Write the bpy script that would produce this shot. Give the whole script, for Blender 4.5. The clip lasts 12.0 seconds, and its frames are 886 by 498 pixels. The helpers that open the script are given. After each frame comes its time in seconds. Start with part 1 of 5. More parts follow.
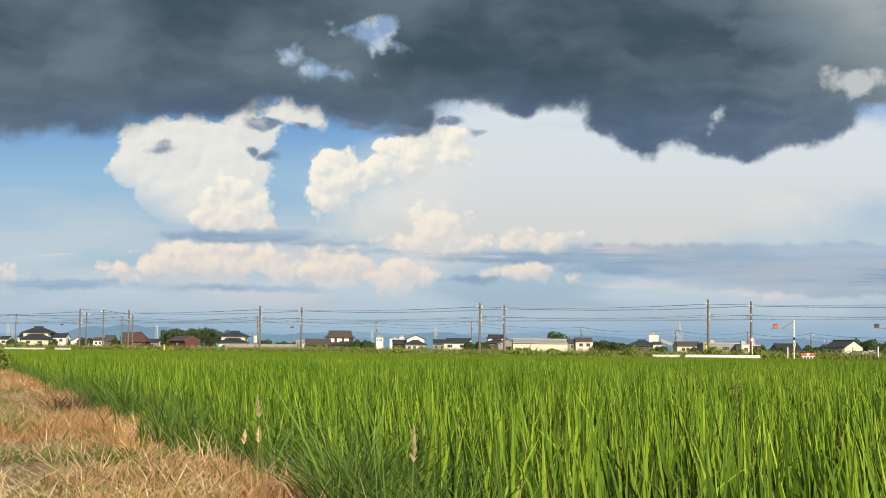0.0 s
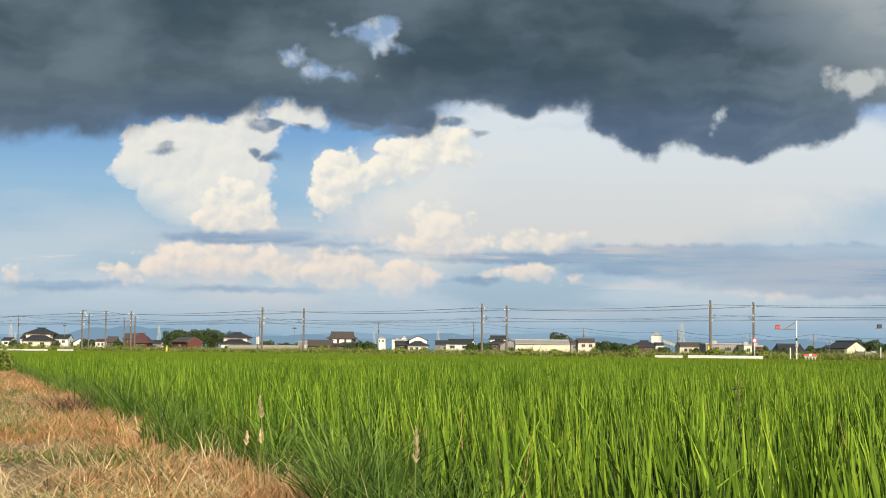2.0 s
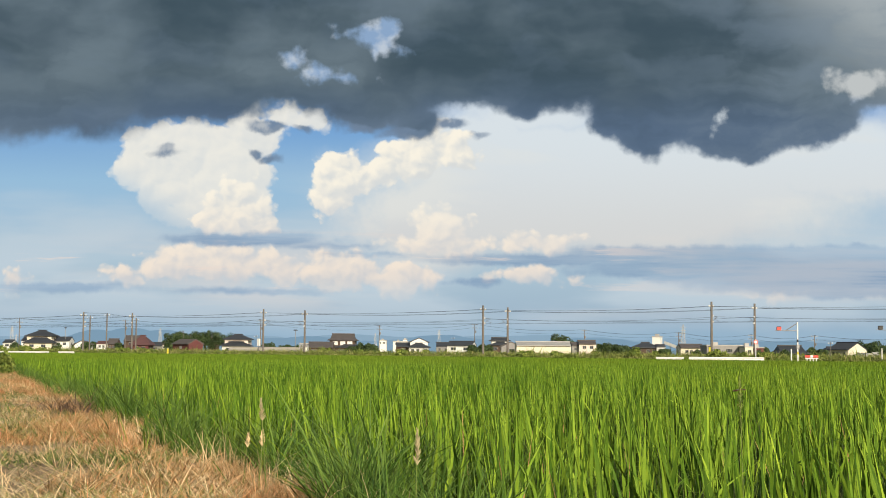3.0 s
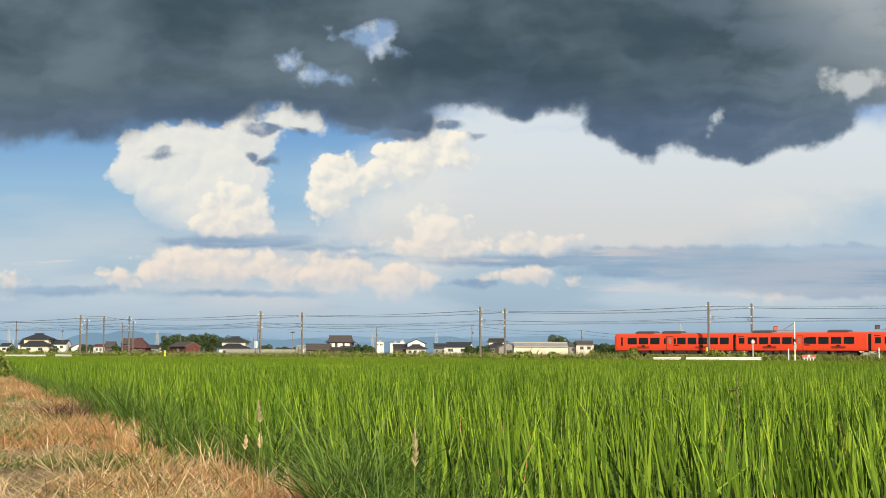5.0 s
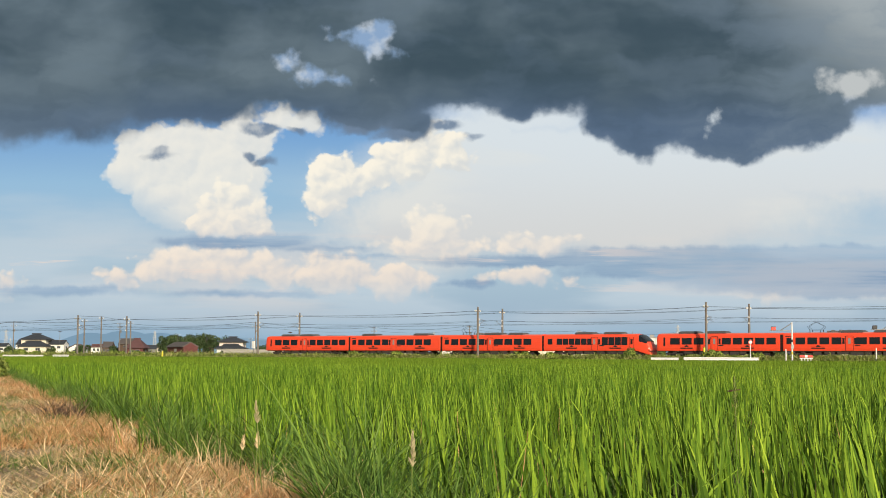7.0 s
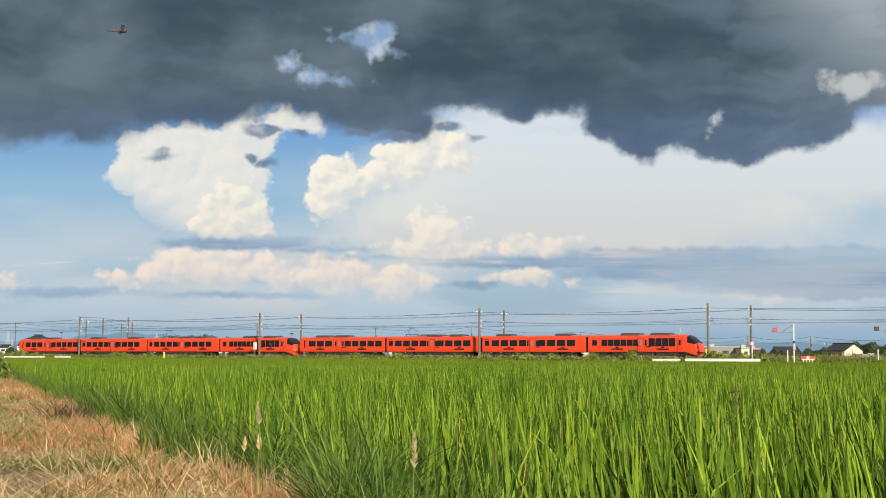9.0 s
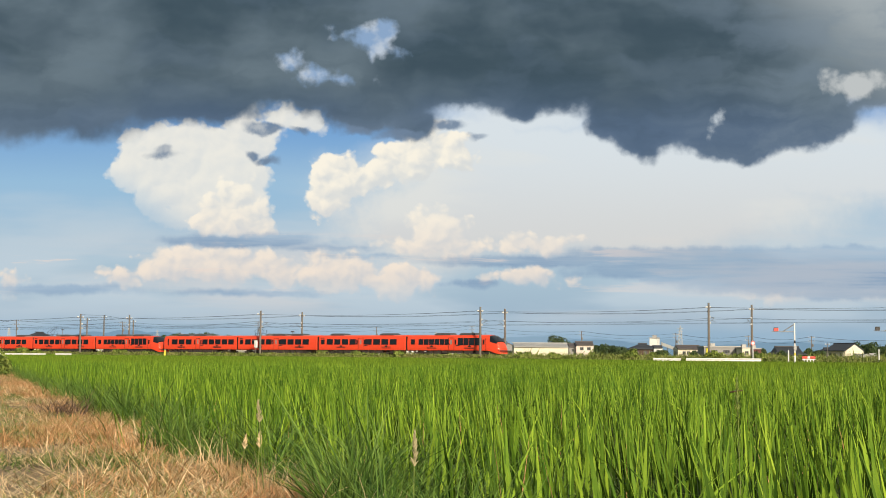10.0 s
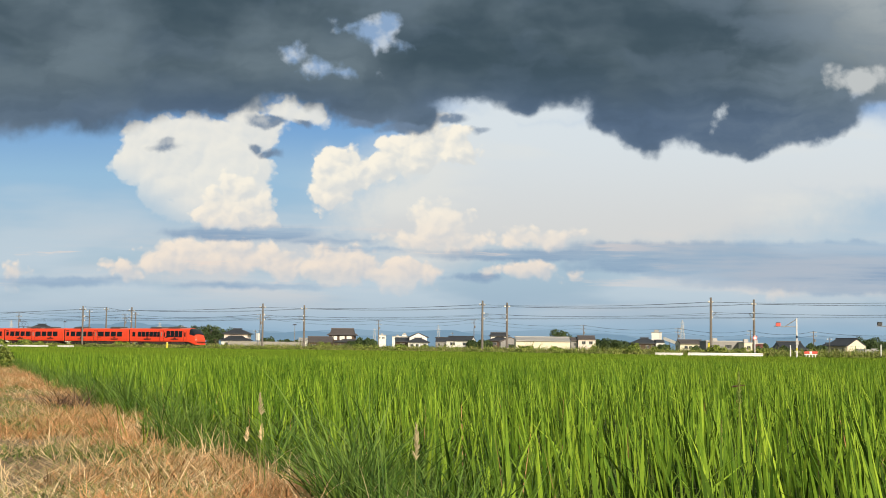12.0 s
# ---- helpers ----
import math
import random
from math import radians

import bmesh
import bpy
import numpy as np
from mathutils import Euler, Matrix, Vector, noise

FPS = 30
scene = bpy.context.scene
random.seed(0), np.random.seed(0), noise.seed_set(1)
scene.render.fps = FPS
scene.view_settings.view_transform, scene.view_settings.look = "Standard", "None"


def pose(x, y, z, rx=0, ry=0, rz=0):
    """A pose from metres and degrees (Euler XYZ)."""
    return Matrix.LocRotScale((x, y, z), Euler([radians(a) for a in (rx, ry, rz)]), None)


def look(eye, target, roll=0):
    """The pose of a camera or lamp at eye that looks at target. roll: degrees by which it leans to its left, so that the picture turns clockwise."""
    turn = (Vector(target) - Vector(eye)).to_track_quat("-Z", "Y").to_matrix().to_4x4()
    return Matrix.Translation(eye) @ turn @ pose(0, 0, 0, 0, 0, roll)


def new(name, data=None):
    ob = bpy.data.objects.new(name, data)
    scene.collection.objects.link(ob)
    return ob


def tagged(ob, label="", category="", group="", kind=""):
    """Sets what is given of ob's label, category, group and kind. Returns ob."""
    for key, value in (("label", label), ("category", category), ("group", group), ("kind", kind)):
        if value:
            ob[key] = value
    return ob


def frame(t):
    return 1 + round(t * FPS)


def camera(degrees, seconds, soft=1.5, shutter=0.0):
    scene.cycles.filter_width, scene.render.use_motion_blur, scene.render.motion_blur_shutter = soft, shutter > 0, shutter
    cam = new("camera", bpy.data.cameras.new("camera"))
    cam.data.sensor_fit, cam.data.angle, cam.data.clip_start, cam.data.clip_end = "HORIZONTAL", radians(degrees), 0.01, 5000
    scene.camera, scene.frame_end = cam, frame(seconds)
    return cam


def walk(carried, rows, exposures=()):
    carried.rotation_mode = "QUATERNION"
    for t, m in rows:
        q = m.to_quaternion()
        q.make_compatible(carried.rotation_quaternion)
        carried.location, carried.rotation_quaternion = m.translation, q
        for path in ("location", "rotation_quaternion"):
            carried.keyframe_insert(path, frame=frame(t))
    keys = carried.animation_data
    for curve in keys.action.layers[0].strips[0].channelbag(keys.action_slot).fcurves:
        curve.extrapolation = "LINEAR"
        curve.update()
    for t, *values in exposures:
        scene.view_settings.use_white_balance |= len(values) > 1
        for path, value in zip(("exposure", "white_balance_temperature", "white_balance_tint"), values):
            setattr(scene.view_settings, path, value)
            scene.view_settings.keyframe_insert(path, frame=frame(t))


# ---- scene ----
# ---------------------------------------------------------------- camera
EYE_Z = 0.95
# seconds, upward tilt, turn to the left, lean: a camera held nearly still on a levee
SWAY = [
    (0.0, 4.270, 0.015, 0.575), (0.5, 4.273, 0.028, 0.545), (1.0, 4.274, 0.046, 0.535), (1.5, 4.281, 0.074, 0.530),
    (2.0, 4.308, 0.109, 0.525), (2.5, 4.348, 0.141, 0.510), (3.0, 4.383, 0.149, 0.470), (5.0, 4.441, 0.016, 0.180),
    (5.5, 4.444, -0.020, 0.172), (6.0, 4.441, -0.054, 0.178), (6.5, 4.443, -0.078, 0.188), (7.0, 4.453, -0.085, 0.200),
    (9.0, 4.505, -0.018, 0.195), (9.5, 4.490, 0.003, 0.245), (10.0, 4.446, 0.030, 0.395), (10.5, 4.379, 0.046, 0.490),
    (11.0, 4.300, 0.075, 0.555), (11.5, 4.238, 0.107, 0.580), (12.0, 4.176, 0.128, 0.630),
]
cam = camera(36.0, 12.0, soft=0.9)
walk(cam, [(t, pose(0, 0, EYE_Z, 90 + tilt, 0, turn) @ pose(0, 0, 0, 0, 0, lean)) for t, tilt, turn, lean in SWAY])

# ---------------------------------------------------------------- node helper


class Nodes:
    """Short-hand for writing node trees."""

    def __init__(self, tree):
        self.tree = tree

    def add(self, kind, ins=()):
        n = self.tree.nodes.new(kind)
        for key, v in dict(ins).items():
            self.put(n.inputs[key], v)
        return n

    def put(self, socket, v):
        if isinstance(v, bpy.types.NodeSocket):
            self.tree.links.new(v, socket)
        elif socket.type == "RGBA" and not isinstance(v, (int, float)):
            socket.default_value = (*v[:3], 1)
        else:
            socket.default_value = v

    def m(self, op, a, b=0.0, c=0.0, clamp=False):
        n = self.add("ShaderNodeMath", {0: a, 1: b, 2: c})
        n.operation, n.use_clamp = op, clamp
        return n.outputs[0]

    def v(self, op, a, b=(0, 0, 0), c=None):
        ins = {0: a, 1: b}
        if c is not None:
            ins[2] = c
        n = self.add("ShaderNodeVectorMath", ins)
        n.operation = op
        return n.outputs["Value"] if op in ("LENGTH", "DOT_PRODUCT") else n.outputs["Vector"]

    def noise(self, vec, scale, detail=4.0, rough=0.55, dims="3D"):
        n = self.add("ShaderNodeTexNoise", {"Vector": vec, "Scale": scale, "Detail": detail, "Roughness": rough})
        n.noise_dimensions = dims
        return n

    def step(self, x, lo, hi, a=0.0, b=1.0):
        n = self.add("ShaderNodeMapRange", {"Value": x, "From Min": lo, "From Max": hi, "To Min": a, "To Max": b})
        n.interpolation_type = "SMOOTHSTEP"
        return n.outputs["Result"]

    def mix(self, f, a, b):
        n = self.add("ShaderNodeMix")
        n.data_type = "RGBA"
        self.put(n.inputs[0], f), self.put(n.inputs[6], a), self.put(n.inputs[7], b)
        return n.outputs[2]


def srgb(r, g, b):
    return tuple(c / 255 / 12.92 if c / 255 <= 0.04045 else ((c / 255 + 0.055) / 1.055) ** 2.4 for c in (r, g, b))


# ---------------------------------------------------------------- sky and sun
SUN_FROM = Vector((0.33, -0.94, 0.40)).normalized()
# cloud bodies as (across, up, half-width, half-height), in hundredths of the distance northwards
ANVIL = [
    (6.2, 17.7, 8.70, 2.49), (18.7, 16.7, 10.77, 3.73), (11.6, 12.4, 19.48, 5.59), (28.5, 14.6, 13.68, 3.60), (19.0, 13.0, 9.0, 3.40),
    (-0.9, 9.9, 7.05, 4.14), (2.4, 15.8, 5.80, 3.11),
]
TOWER_A = [
    (-20.0, 14.0, 4.40, 3.10), (-22.9, 13.4, 1.70, 2.10), (-22.2, 15.2, 2.00, 1.80), (-22.0, 11.9, 1.60, 1.50), (-20.6, 11.6, 2.30, 1.90), (-18.9, 10.2, 2.20, 1.50),
    (-16.8, 12.4, 3.94, 3.94), (-16.1, 10.5, 3.11, 1.66), (-14.3, 17.6, 2.28, 0.91), (-11.0, 17.2, 3.32, 1.08),
    (-14.7, 15.7, 3.11, 1.86),
]
TOWER_C = [
    (-15.6, 11.7, 1.99, 1.49), (-16.5, 10.5, 2.15, 1.41), (-14.7, 10.1, 2.40, 1.57), (-13.9, 9.4, 1.66, 0.99),
    (-17.6, 9.6, 1.66, 0.83),
]
TOWER_B = [
    (-7.5, 12.9, 2.60, 2.20), (-8.7, 11.9, 1.60, 1.80), (-7.3, 14.1, 1.60, 1.30), (-4.8, 13.5, 2.40, 1.60),
    (-2.9, 14.5, 2.70, 1.90), (-1.4, 15.6, 2.40, 1.90), (0.6, 15.0, 2.00, 1.50),
]
LOW = [
    (-17.2, 6.5, 5.40, 2.00), (-19.8, 5.9, 3.40, 1.50), (-23.9, 5.5, 1.90, 0.90), (-13.2, 6.0, 3.00, 1.60),
    (-8.0, 6.0, 3.60, 1.80), (-3.3, 5.5, 3.00, 1.70), (-0.4, 9.3, 2.90, 1.90), (-0.6, 8.2, 4.40, 1.40), (-3.0, 8.0, 2.40, 0.90),
    (6.4, 8.2, 4.20, 0.95), (6.2, 5.6, 4.60, 1.05), (-31.9, 5.0, 1.49, 0.83), (24.2, 4.1, 2.07, 0.62),
]
STREAK = [
    (-14.4, 8.35, 7.30, 0.70), (-9.2, 7.8, 3.32, 0.37), (-5.9, 7.2, 4.97, 0.29), (9.1, 6.9, 13.26, 0.58),
    (17.4, 7.4, 9.95, 0.83), (21.5, 6.2, 12.43, 1.08), (29.0, 6.7, 9.95, 1.74), (27.3, 5.4, 10.77, 1.24),
    (-28.3, 4.6, 6.63, 0.50), (-13.7, 4.4, 7.05, 0.37), (1.6, 5.1, 2.49, 0.50),
]
DECK = [
    (14.6, 17.7, 4.14, 3.23), (20.8, 17.3, 5.39, 2.98), (26.3, 18.0, 4.97, 2.82), (17.5, 19.2, 7.87, 2.07),
    (-6.0, 18.5, 4.56, 1.82), (-2.6, 17.2, 2.49, 1.33), (6.2, 18.5, 2.49, 1.24), (-29.5, 18.1, 9.8, 2.8),
    (-18.5, 18.7, 7.0, 2.4), (-11.0, 19.3, 2.49, 1.45),
]
HOLE = [
    (-5.3, 23.6, 1.90, 1.20), (-3.9, 22.7, 1.10, 0.80), (-7.0, 23.9, 1.10, 0.45), (-11.4, 21.6, 1.20, 1.00),
    (-10.2, 20.9, 1.60, 0.70), (-8.2, 20.4, 1.60, 0.50), (-5.4, 22.0, 0.35, 1.20), (20.0, 17.1, 0.55, 0.75), (30.4, 20.1, 2.30, 1.30),
]
SCUD = [
    (-20.5, 14.75, 0.75, 0.40), (-20.6, 14.45, 1.15, 0.30), (-13.4, 14.0, 1.08, 0.33), (-14.3, 14.5, 0.66, 0.41),
    (-13.4, 16.4, 1.60, 0.62), (-10.4, 16.3, 0.75, 0.30), (2.3, 16.1, 0.66, 0.33), (-3.4, 16.4, 2.0, 0.50), (0.4, 17.0, 1.2, 0.45), (-6.6, 16.9, 1.1, 0.40),
]


def make_sky():
    world = bpy.data.worlds.new("sky")
    scene.world = world
    world.use_nodes = True
    world.node_tree.nodes.clear()
    n = Nodes(world.node_tree)
    way = n.add("ShaderNodeTexCoord").outputs["Generated"]
    sep = n.add("ShaderNodeSeparateXYZ", {0: way})
    dx, dy, dz = sep.outputs
    north = n.m("MAXIMUM", n.m("ABSOLUTE", dy), 0.12)
    U = n.m("MULTIPLY", n.m("DIVIDE", dx, north), 100)
    V = n.m("MULTIPLY", n.m("DIVIDE", dz, north), 100)
    P = n.add("ShaderNodeCombineXYZ", {0: U, 1: V}).outputs[0]
    ahead = n.step(dy, -0.50, -0.12)

    def ripple(scale, detail, rough, stretch=(1, 1, 1), shift=(0, 0, 0)):
        return n.noise(n.v("MULTIPLY_ADD", P, stretch, shift), scale, detail, rough, "2D")

    billow = ripple(0.50, 5, 0.55)
    fine = n.v("SUBTRACT", billow.outputs["Color"], (0.5, 0.5, 0.5))
    broad = n.v("SUBTRACT", ripple(0.16, 4, 0.55, shift=(7, 3, 0)).outputs["Color"], (0.5, 0.5, 0.5))

    def knobs(shift=(0, 0, 0)):
        vec = n.v("ADD", n.v("MULTIPLY_ADD", P, (1, 1.15, 1), shift), n.v("MULTIPLY", fine, (1.1, 1.1, 0)))
        cells = n.add("ShaderNodeTexVoronoi")
        cells.voronoi_dimensions, cells.feature = "2D", "SMOOTH_F1"
        for key, value in (("Vector", vec), ("Scale", 0.50), ("Detail", 2.0), ("Roughness", 0.55), ("Smoothness", 0.35)):
            n.put(cells.inputs[key], value)
        return cells.outputs["Distance"]

    def bodies(blobs, p, soft=0.25):
        """Height above the outline of a heap of rounded bodies, and how far each turns to the light."""
        field = shade = None
        for cx, cy, rx, ry in blobs:
            q = n.v("MULTIPLY_ADD", p, (1 / rx, 1 / ry, 0), (-cx / rx, -cy / ry, 0))
            r = min(rx, ry)
            one = n.m("MULTIPLY_ADD", n.v("LENGTH", q), -r, r)
            lit = n.v("DOT_PRODUCT", q, (-0.28, 0.42, 0))
            if field is None:
                field, shade = one, lit
            else:
                shade = n.m("ADD", shade, n.m("MULTIPLY", n.step(n.m("SUBTRACT", one, field), -0.3, 0.3), n.m("SUBTRACT", lit, shade)))
                field = n.m("SMOOTH_MAX", field, one, soft)
        return field, shade

    puffy = n.v("ADD", P, n.v("ADD", n.v("MULTIPLY", fine, (0.7, 0.7, 0)), n.v("MULTIPLY", broad, (2.2, 2.2, 0))))
    wispy = n.v("ADD", P, n.v("MULTIPLY", broad, (7, 2.2, 0)))
    wispy = n.v("ADD", wispy, n.v("MULTIPLY", fine, (3.0, 1.0, 0)))
    tufty = n.v("ADD", P, n.v("ADD", n.v("MULTIPLY", fine, (1.25, 1.1, 0)), n.v("MULTIPLY", broad, (4.2, 2.6, 0))))

    # relief of the towers: rounded knobs that lean towards the light
    knob = knobs()
    relief = n.m("SUBTRACT", knobs((-0.32, 0.55, 0)), knob)

    # clear air
    sky = n.add("ShaderNodeTexSky")
    sky.sky_type, sky.sun_disc = "NISHITA", False
    sky.sun_elevation = math.asin(SUN_FROM.z)
    sky.sun_rotation = math.atan2(SUN_FROM.x, SUN_FROM.y)
    sky.dust_density = 1.6
    clear = n.v("MULTIPLY", sky.outputs[0], (0.07, 0.07, 0.07))
    ramp = n.add("ShaderNodeValToRGB", {0: n.m("DIVIDE", V, 30)})
    stops = ramp.color_ramp.elements
    stops[0].position, stops[0].color = 0.0, (*srgb(140, 172, 196), 1)
    stops[1].position, stops[1].color = 0.60, (*srgb(98, 152, 212), 1)
    for at, col in ((0.10, (160, 186, 207)), (0.22, (174, 198, 215)), (0.42, (150, 190, 221)), (0.9, (140, 172, 210))):
        stops.new(at).color = (*srgb(*col), 1)
    base = n.mix(n.m("MULTIPLY", ahead, 0.9), clear, ramp.outputs[0])
    tone = ripple(0.09, 4, 0.5, (0.5, 2.2, 1)).outputs["Fac"]
    base = n.mix(n.m("MULTIPLY", n.step(tone, 0.40, 0.62), n.step(V, 16, 5)), base, srgb(190, 206, 217))

    # pale anvil veil
    veil = n.step(bodies(ANVIL, wispy)[0], -0.9, 1.7)
    veil_tone = n.mix(n.step(V, 7, 17), srgb(214, 214, 212), srgb(219, 227, 231))
    veil_tone = n.mix(n.m("MULTIPLY", n.step(tone, 0.45, 0.65), 0.6), veil_tone, srgb(228, 228, 222))
    col = n.mix(n.m("MULTIPLY", veil, 0.96), base, veil_tone)
    torn = n.step(n.noise(P, 0.5, 3.5, 0.5, "2D").outputs["Fac"], 0.44, 0.68)
    col = n.mix(n.m("MULTIPLY", n.m("MULTIPLY", torn, 0.75), n.step(V, 19, 20.5)), n.mix(n.m("MULTIPLY", n.step(V, 18.6, 20.0), 0.8), col, srgb(146, 172, 204)), srgb(208, 216, 224))
    col = n.mix(n.m("MULTIPLY", n.step(V, 18, 19.5), n.step(U, 22, 27)), col, srgb(196, 200, 200))

    # pale haze low down, drawn out along the horizon
    sheet = ripple(0.10, 5, 0.6, (0.35, 3.2, 1), (3, 1, 0)).outputs["Fac"]
    low_haze = n.m("MULTIPLY", n.step(sheet, 0.40, 0.62), n.m("MULTIPLY", n.step(V, 10.5, 6.5), n.step(V, 1.5, 4.2)))
    col = n.mix(n.m("MULTIPLY", low_haze, n.step(U, -30, -12, 0.25, 0.85)), col, srgb(208, 210, 212))

    # towers
    warm = n.mix(n.step(V, 5, 13), srgb(245, 229, 212), srgb(250, 243, 227))
    cool = n.mix(n.step(V, 5, 13), srgb(206, 206, 208), srgb(216, 219, 218))
    for blobs, first, last, strength, contrast in ((TOWER_A, -0.14, 0.34, 0.95, 0.6), (TOWER_C, -0.12, 0.30, 0.92, 0.8), (TOWER_B, -0.12, 0.30, 1.0, 0.9), (LOW, -0.15, 0.45, 0.92, 0.6)):
        field, shade = bodies(blobs, puffy, 0.15)
        size = 0.85 if blobs is TOWER_A else 1.0
        field = n.m("ADD", field, n.m("MULTIPLY_ADD", knob, -size, 0.58 * size))
        edge = n.m("MULTIPLY", n.step(field, first, last), strength)
        turned = n.m("ADD", n.m("MULTIPLY", shade, 0.9), n.m("MULTIPLY", relief, 0.45 if blobs is TOWER_A else 0.65))
        lit = n.mix(n.step(n.m("MULTIPLY", turned, contrast), -0.46, 0.40), cool, warm)
        if blobs is TOWER_A:
            lit = n.mix(0.40, lit, srgb(224, 227, 225))
        if blobs is TOWER_A:
            edge = n.m("MULTIPLY", edge, n.step(n.m("ADD", n.m("MULTIPLY", U, 0.55), V), -3.4, 0.8, 0.0, 1.0))
        if blobs is LOW:
            edge = n.m("MULTIPLY", edge, n.step(n.m("MULTIPLY_ADD", tone, 2.0, V), 5.0, 6.9, 0.35, 1.0))
        col = n.mix(edge, col, lit)

    # long blue-grey streaks and the hazy foot of the sky
    thready = n.v("ADD", P, n.v("ADD", n.v("MULTIPLY", broad, (7, 0.7, 0)), n.v("MULTIPLY", fine, (4.0, 0.8, 0))))
    streak = n.step(bodies(STREAK, thready)[0], -0.05, 0.34)
    lines = ripple(0.14, 6, 0.62, (0.28, 3.6, 1), (11, 5, 0)).outputs["Fac"]
    col = n.mix(n.m("MULTIPLY", streak, n.step(lines, 0.36, 0.58, 0.95, 0.55)), col, n.mix(n.step(tone, 0.4, 0.62), srgb(134, 160, 188), srgb(156, 180, 203)))
    glints = n.m("MULTIPLY", n.step(lines, 0.545, 0.64), n.m("MULTIPLY", n.step(V, 9.2, 7.6), n.step(V, 3.8, 5.0)))
    col = n.mix(n.m("MULTIPLY", glints, n.step(U, 20, 4, 0.06, 0.8)), col, srgb(236, 218, 206))
    col = n.mix(n.m("MULTIPLY", n.step(V, 4.8, 1.0), 0.80), col, n.mix(n.step(V, 1.2, 3.4), srgb(150, 180, 203), srgb(166, 186, 203)))

    # dark deck overhead, torn along its lower edge
    low_edge = n.m("SUBTRACT", n.v("DOT_PRODUCT", tufty, (0, 1, 0)), 18.2)
    deck = n.m("SMOOTH_MAX", low_edge, bodies(DECK, tufty, 0.8)[0], 1.4)
    rag = n.noise(P, 0.55, 4, 0.5, "2D").outputs["Fac"]
    hole = n.step(n.m("ADD", bodies(HOLE, n.v("ADD", n.v("MULTIPLY", P, (0.45, 0.45, 0)), n.v("MULTIPLY", tufty, (0.55, 0.55, 0))))[0], n.m("MULTIPLY_ADD", rag, 2.2, -1.1)), -0.15, 0.70)
    soft_deck = n.m("MULTIPLY", deck, n.step(U, -26, 4, 0.45, 1.0))
    cover = n.m("MULTIPLY", n.step(soft_deck, -0.18, 0.50), n.m("MULTIPLY_ADD", hole, -0.92, 1.0))
    gloom = n.noise(n.v("ADD", n.v("MULTIPLY", P, (1, 1.9, 1)), n.v("MULTIPLY", broad, (3, 3, 0))), 0.085, 4.0, 0.5, "2D").outputs["Fac"]
    gloom = n.m("ADD", gloom, n.step(U, 6, -30, 0.02, 0.13))
    dark = n.mix(n.step(V, 16.2, 21.5), srgb(86, 106, 130), srgb(64, 82, 93))
    dark = n.mix(n.m("MULTIPLY", n.step(gloom, 0.36, 0.84), n.step(V, 17, 21, 0.4, 1.0)), dark, srgb(106, 122, 132))
    rolls = n.noise(n.v("ADD", n.v("MULTIPLY", P, (0.55, 1.6, 1)), n.v("MULTIPLY", broad, (5, 4, 0))), 0.22, 5.0, 0.5, "2D").outputs["Fac"]
    dark = n.mix(n.m("MULTIPLY", n.step(rolls, 0.46, 0.70), n.step(V, 15.5, 18.5, 0.55, 0.16)), dark, srgb(110, 128, 148))
    dark = n.mix(n.m("MULTIPLY", n.step(rolls, 0.48, 0.30), 0.22), dark, srgb(58, 75, 89))
    dark = n.mix(n.m("MULTIPLY", n.step(n.m("MULTIPLY_ADD", V, 1.1, U), 49, 62), 0.85), dark, srgb(176, 184, 186))
    dark = n.mix(n.m("MULTIPLY", n.step(U, 12, 28), n.step(rolls, 0.36, 0.62, 0.1, 0.5)), dark, srgb(116, 132, 146))
    dark = n.mix(n.m("MULTIPLY", n.step(deck, 0.9, -0.1), 0.30), dark, srgb(124, 142, 165))
    col = n.mix(n.m("MULTIPLY", cover, ahead), col, dark)
    scud = n.step(bodies(SCUD, n.v("ADD", P, n.v("MULTIPLY", n.v("SUBTRACT", tufty, P), (0.75, 0.75, 0))))[0], -0.10, 0.22)
    col = n.mix(n.m("MULTIPLY", scud, n.step(rag, 0.34, 0.56, 0.55, 0.92)), col, srgb(112, 132, 156))

    # deck carried on overhead, unseen, to dim skylight; behind the camera the air is clear
    col = n.mix(ahead, clear, col)
    out = n.add("ShaderNodeOutputWorld")
    n.put(out.inputs[0], n.add("ShaderNodeBackground", {"Color": col, "Strength": 1.0}).outputs[0])


make_sky()
sun = new("sun", bpy.data.lights.new("sun", "SUN"))
sun.data.energy, sun.data.angle, sun.data.color = 5.0, radians(0.6), (1.0, 0.88, 0.70)
sun.matrix_world = look(SUN_FROM * 50, (0, 0, 0))
scene.view_settings.exposure = 0.0

# ---------------------------------------------------------------- materials


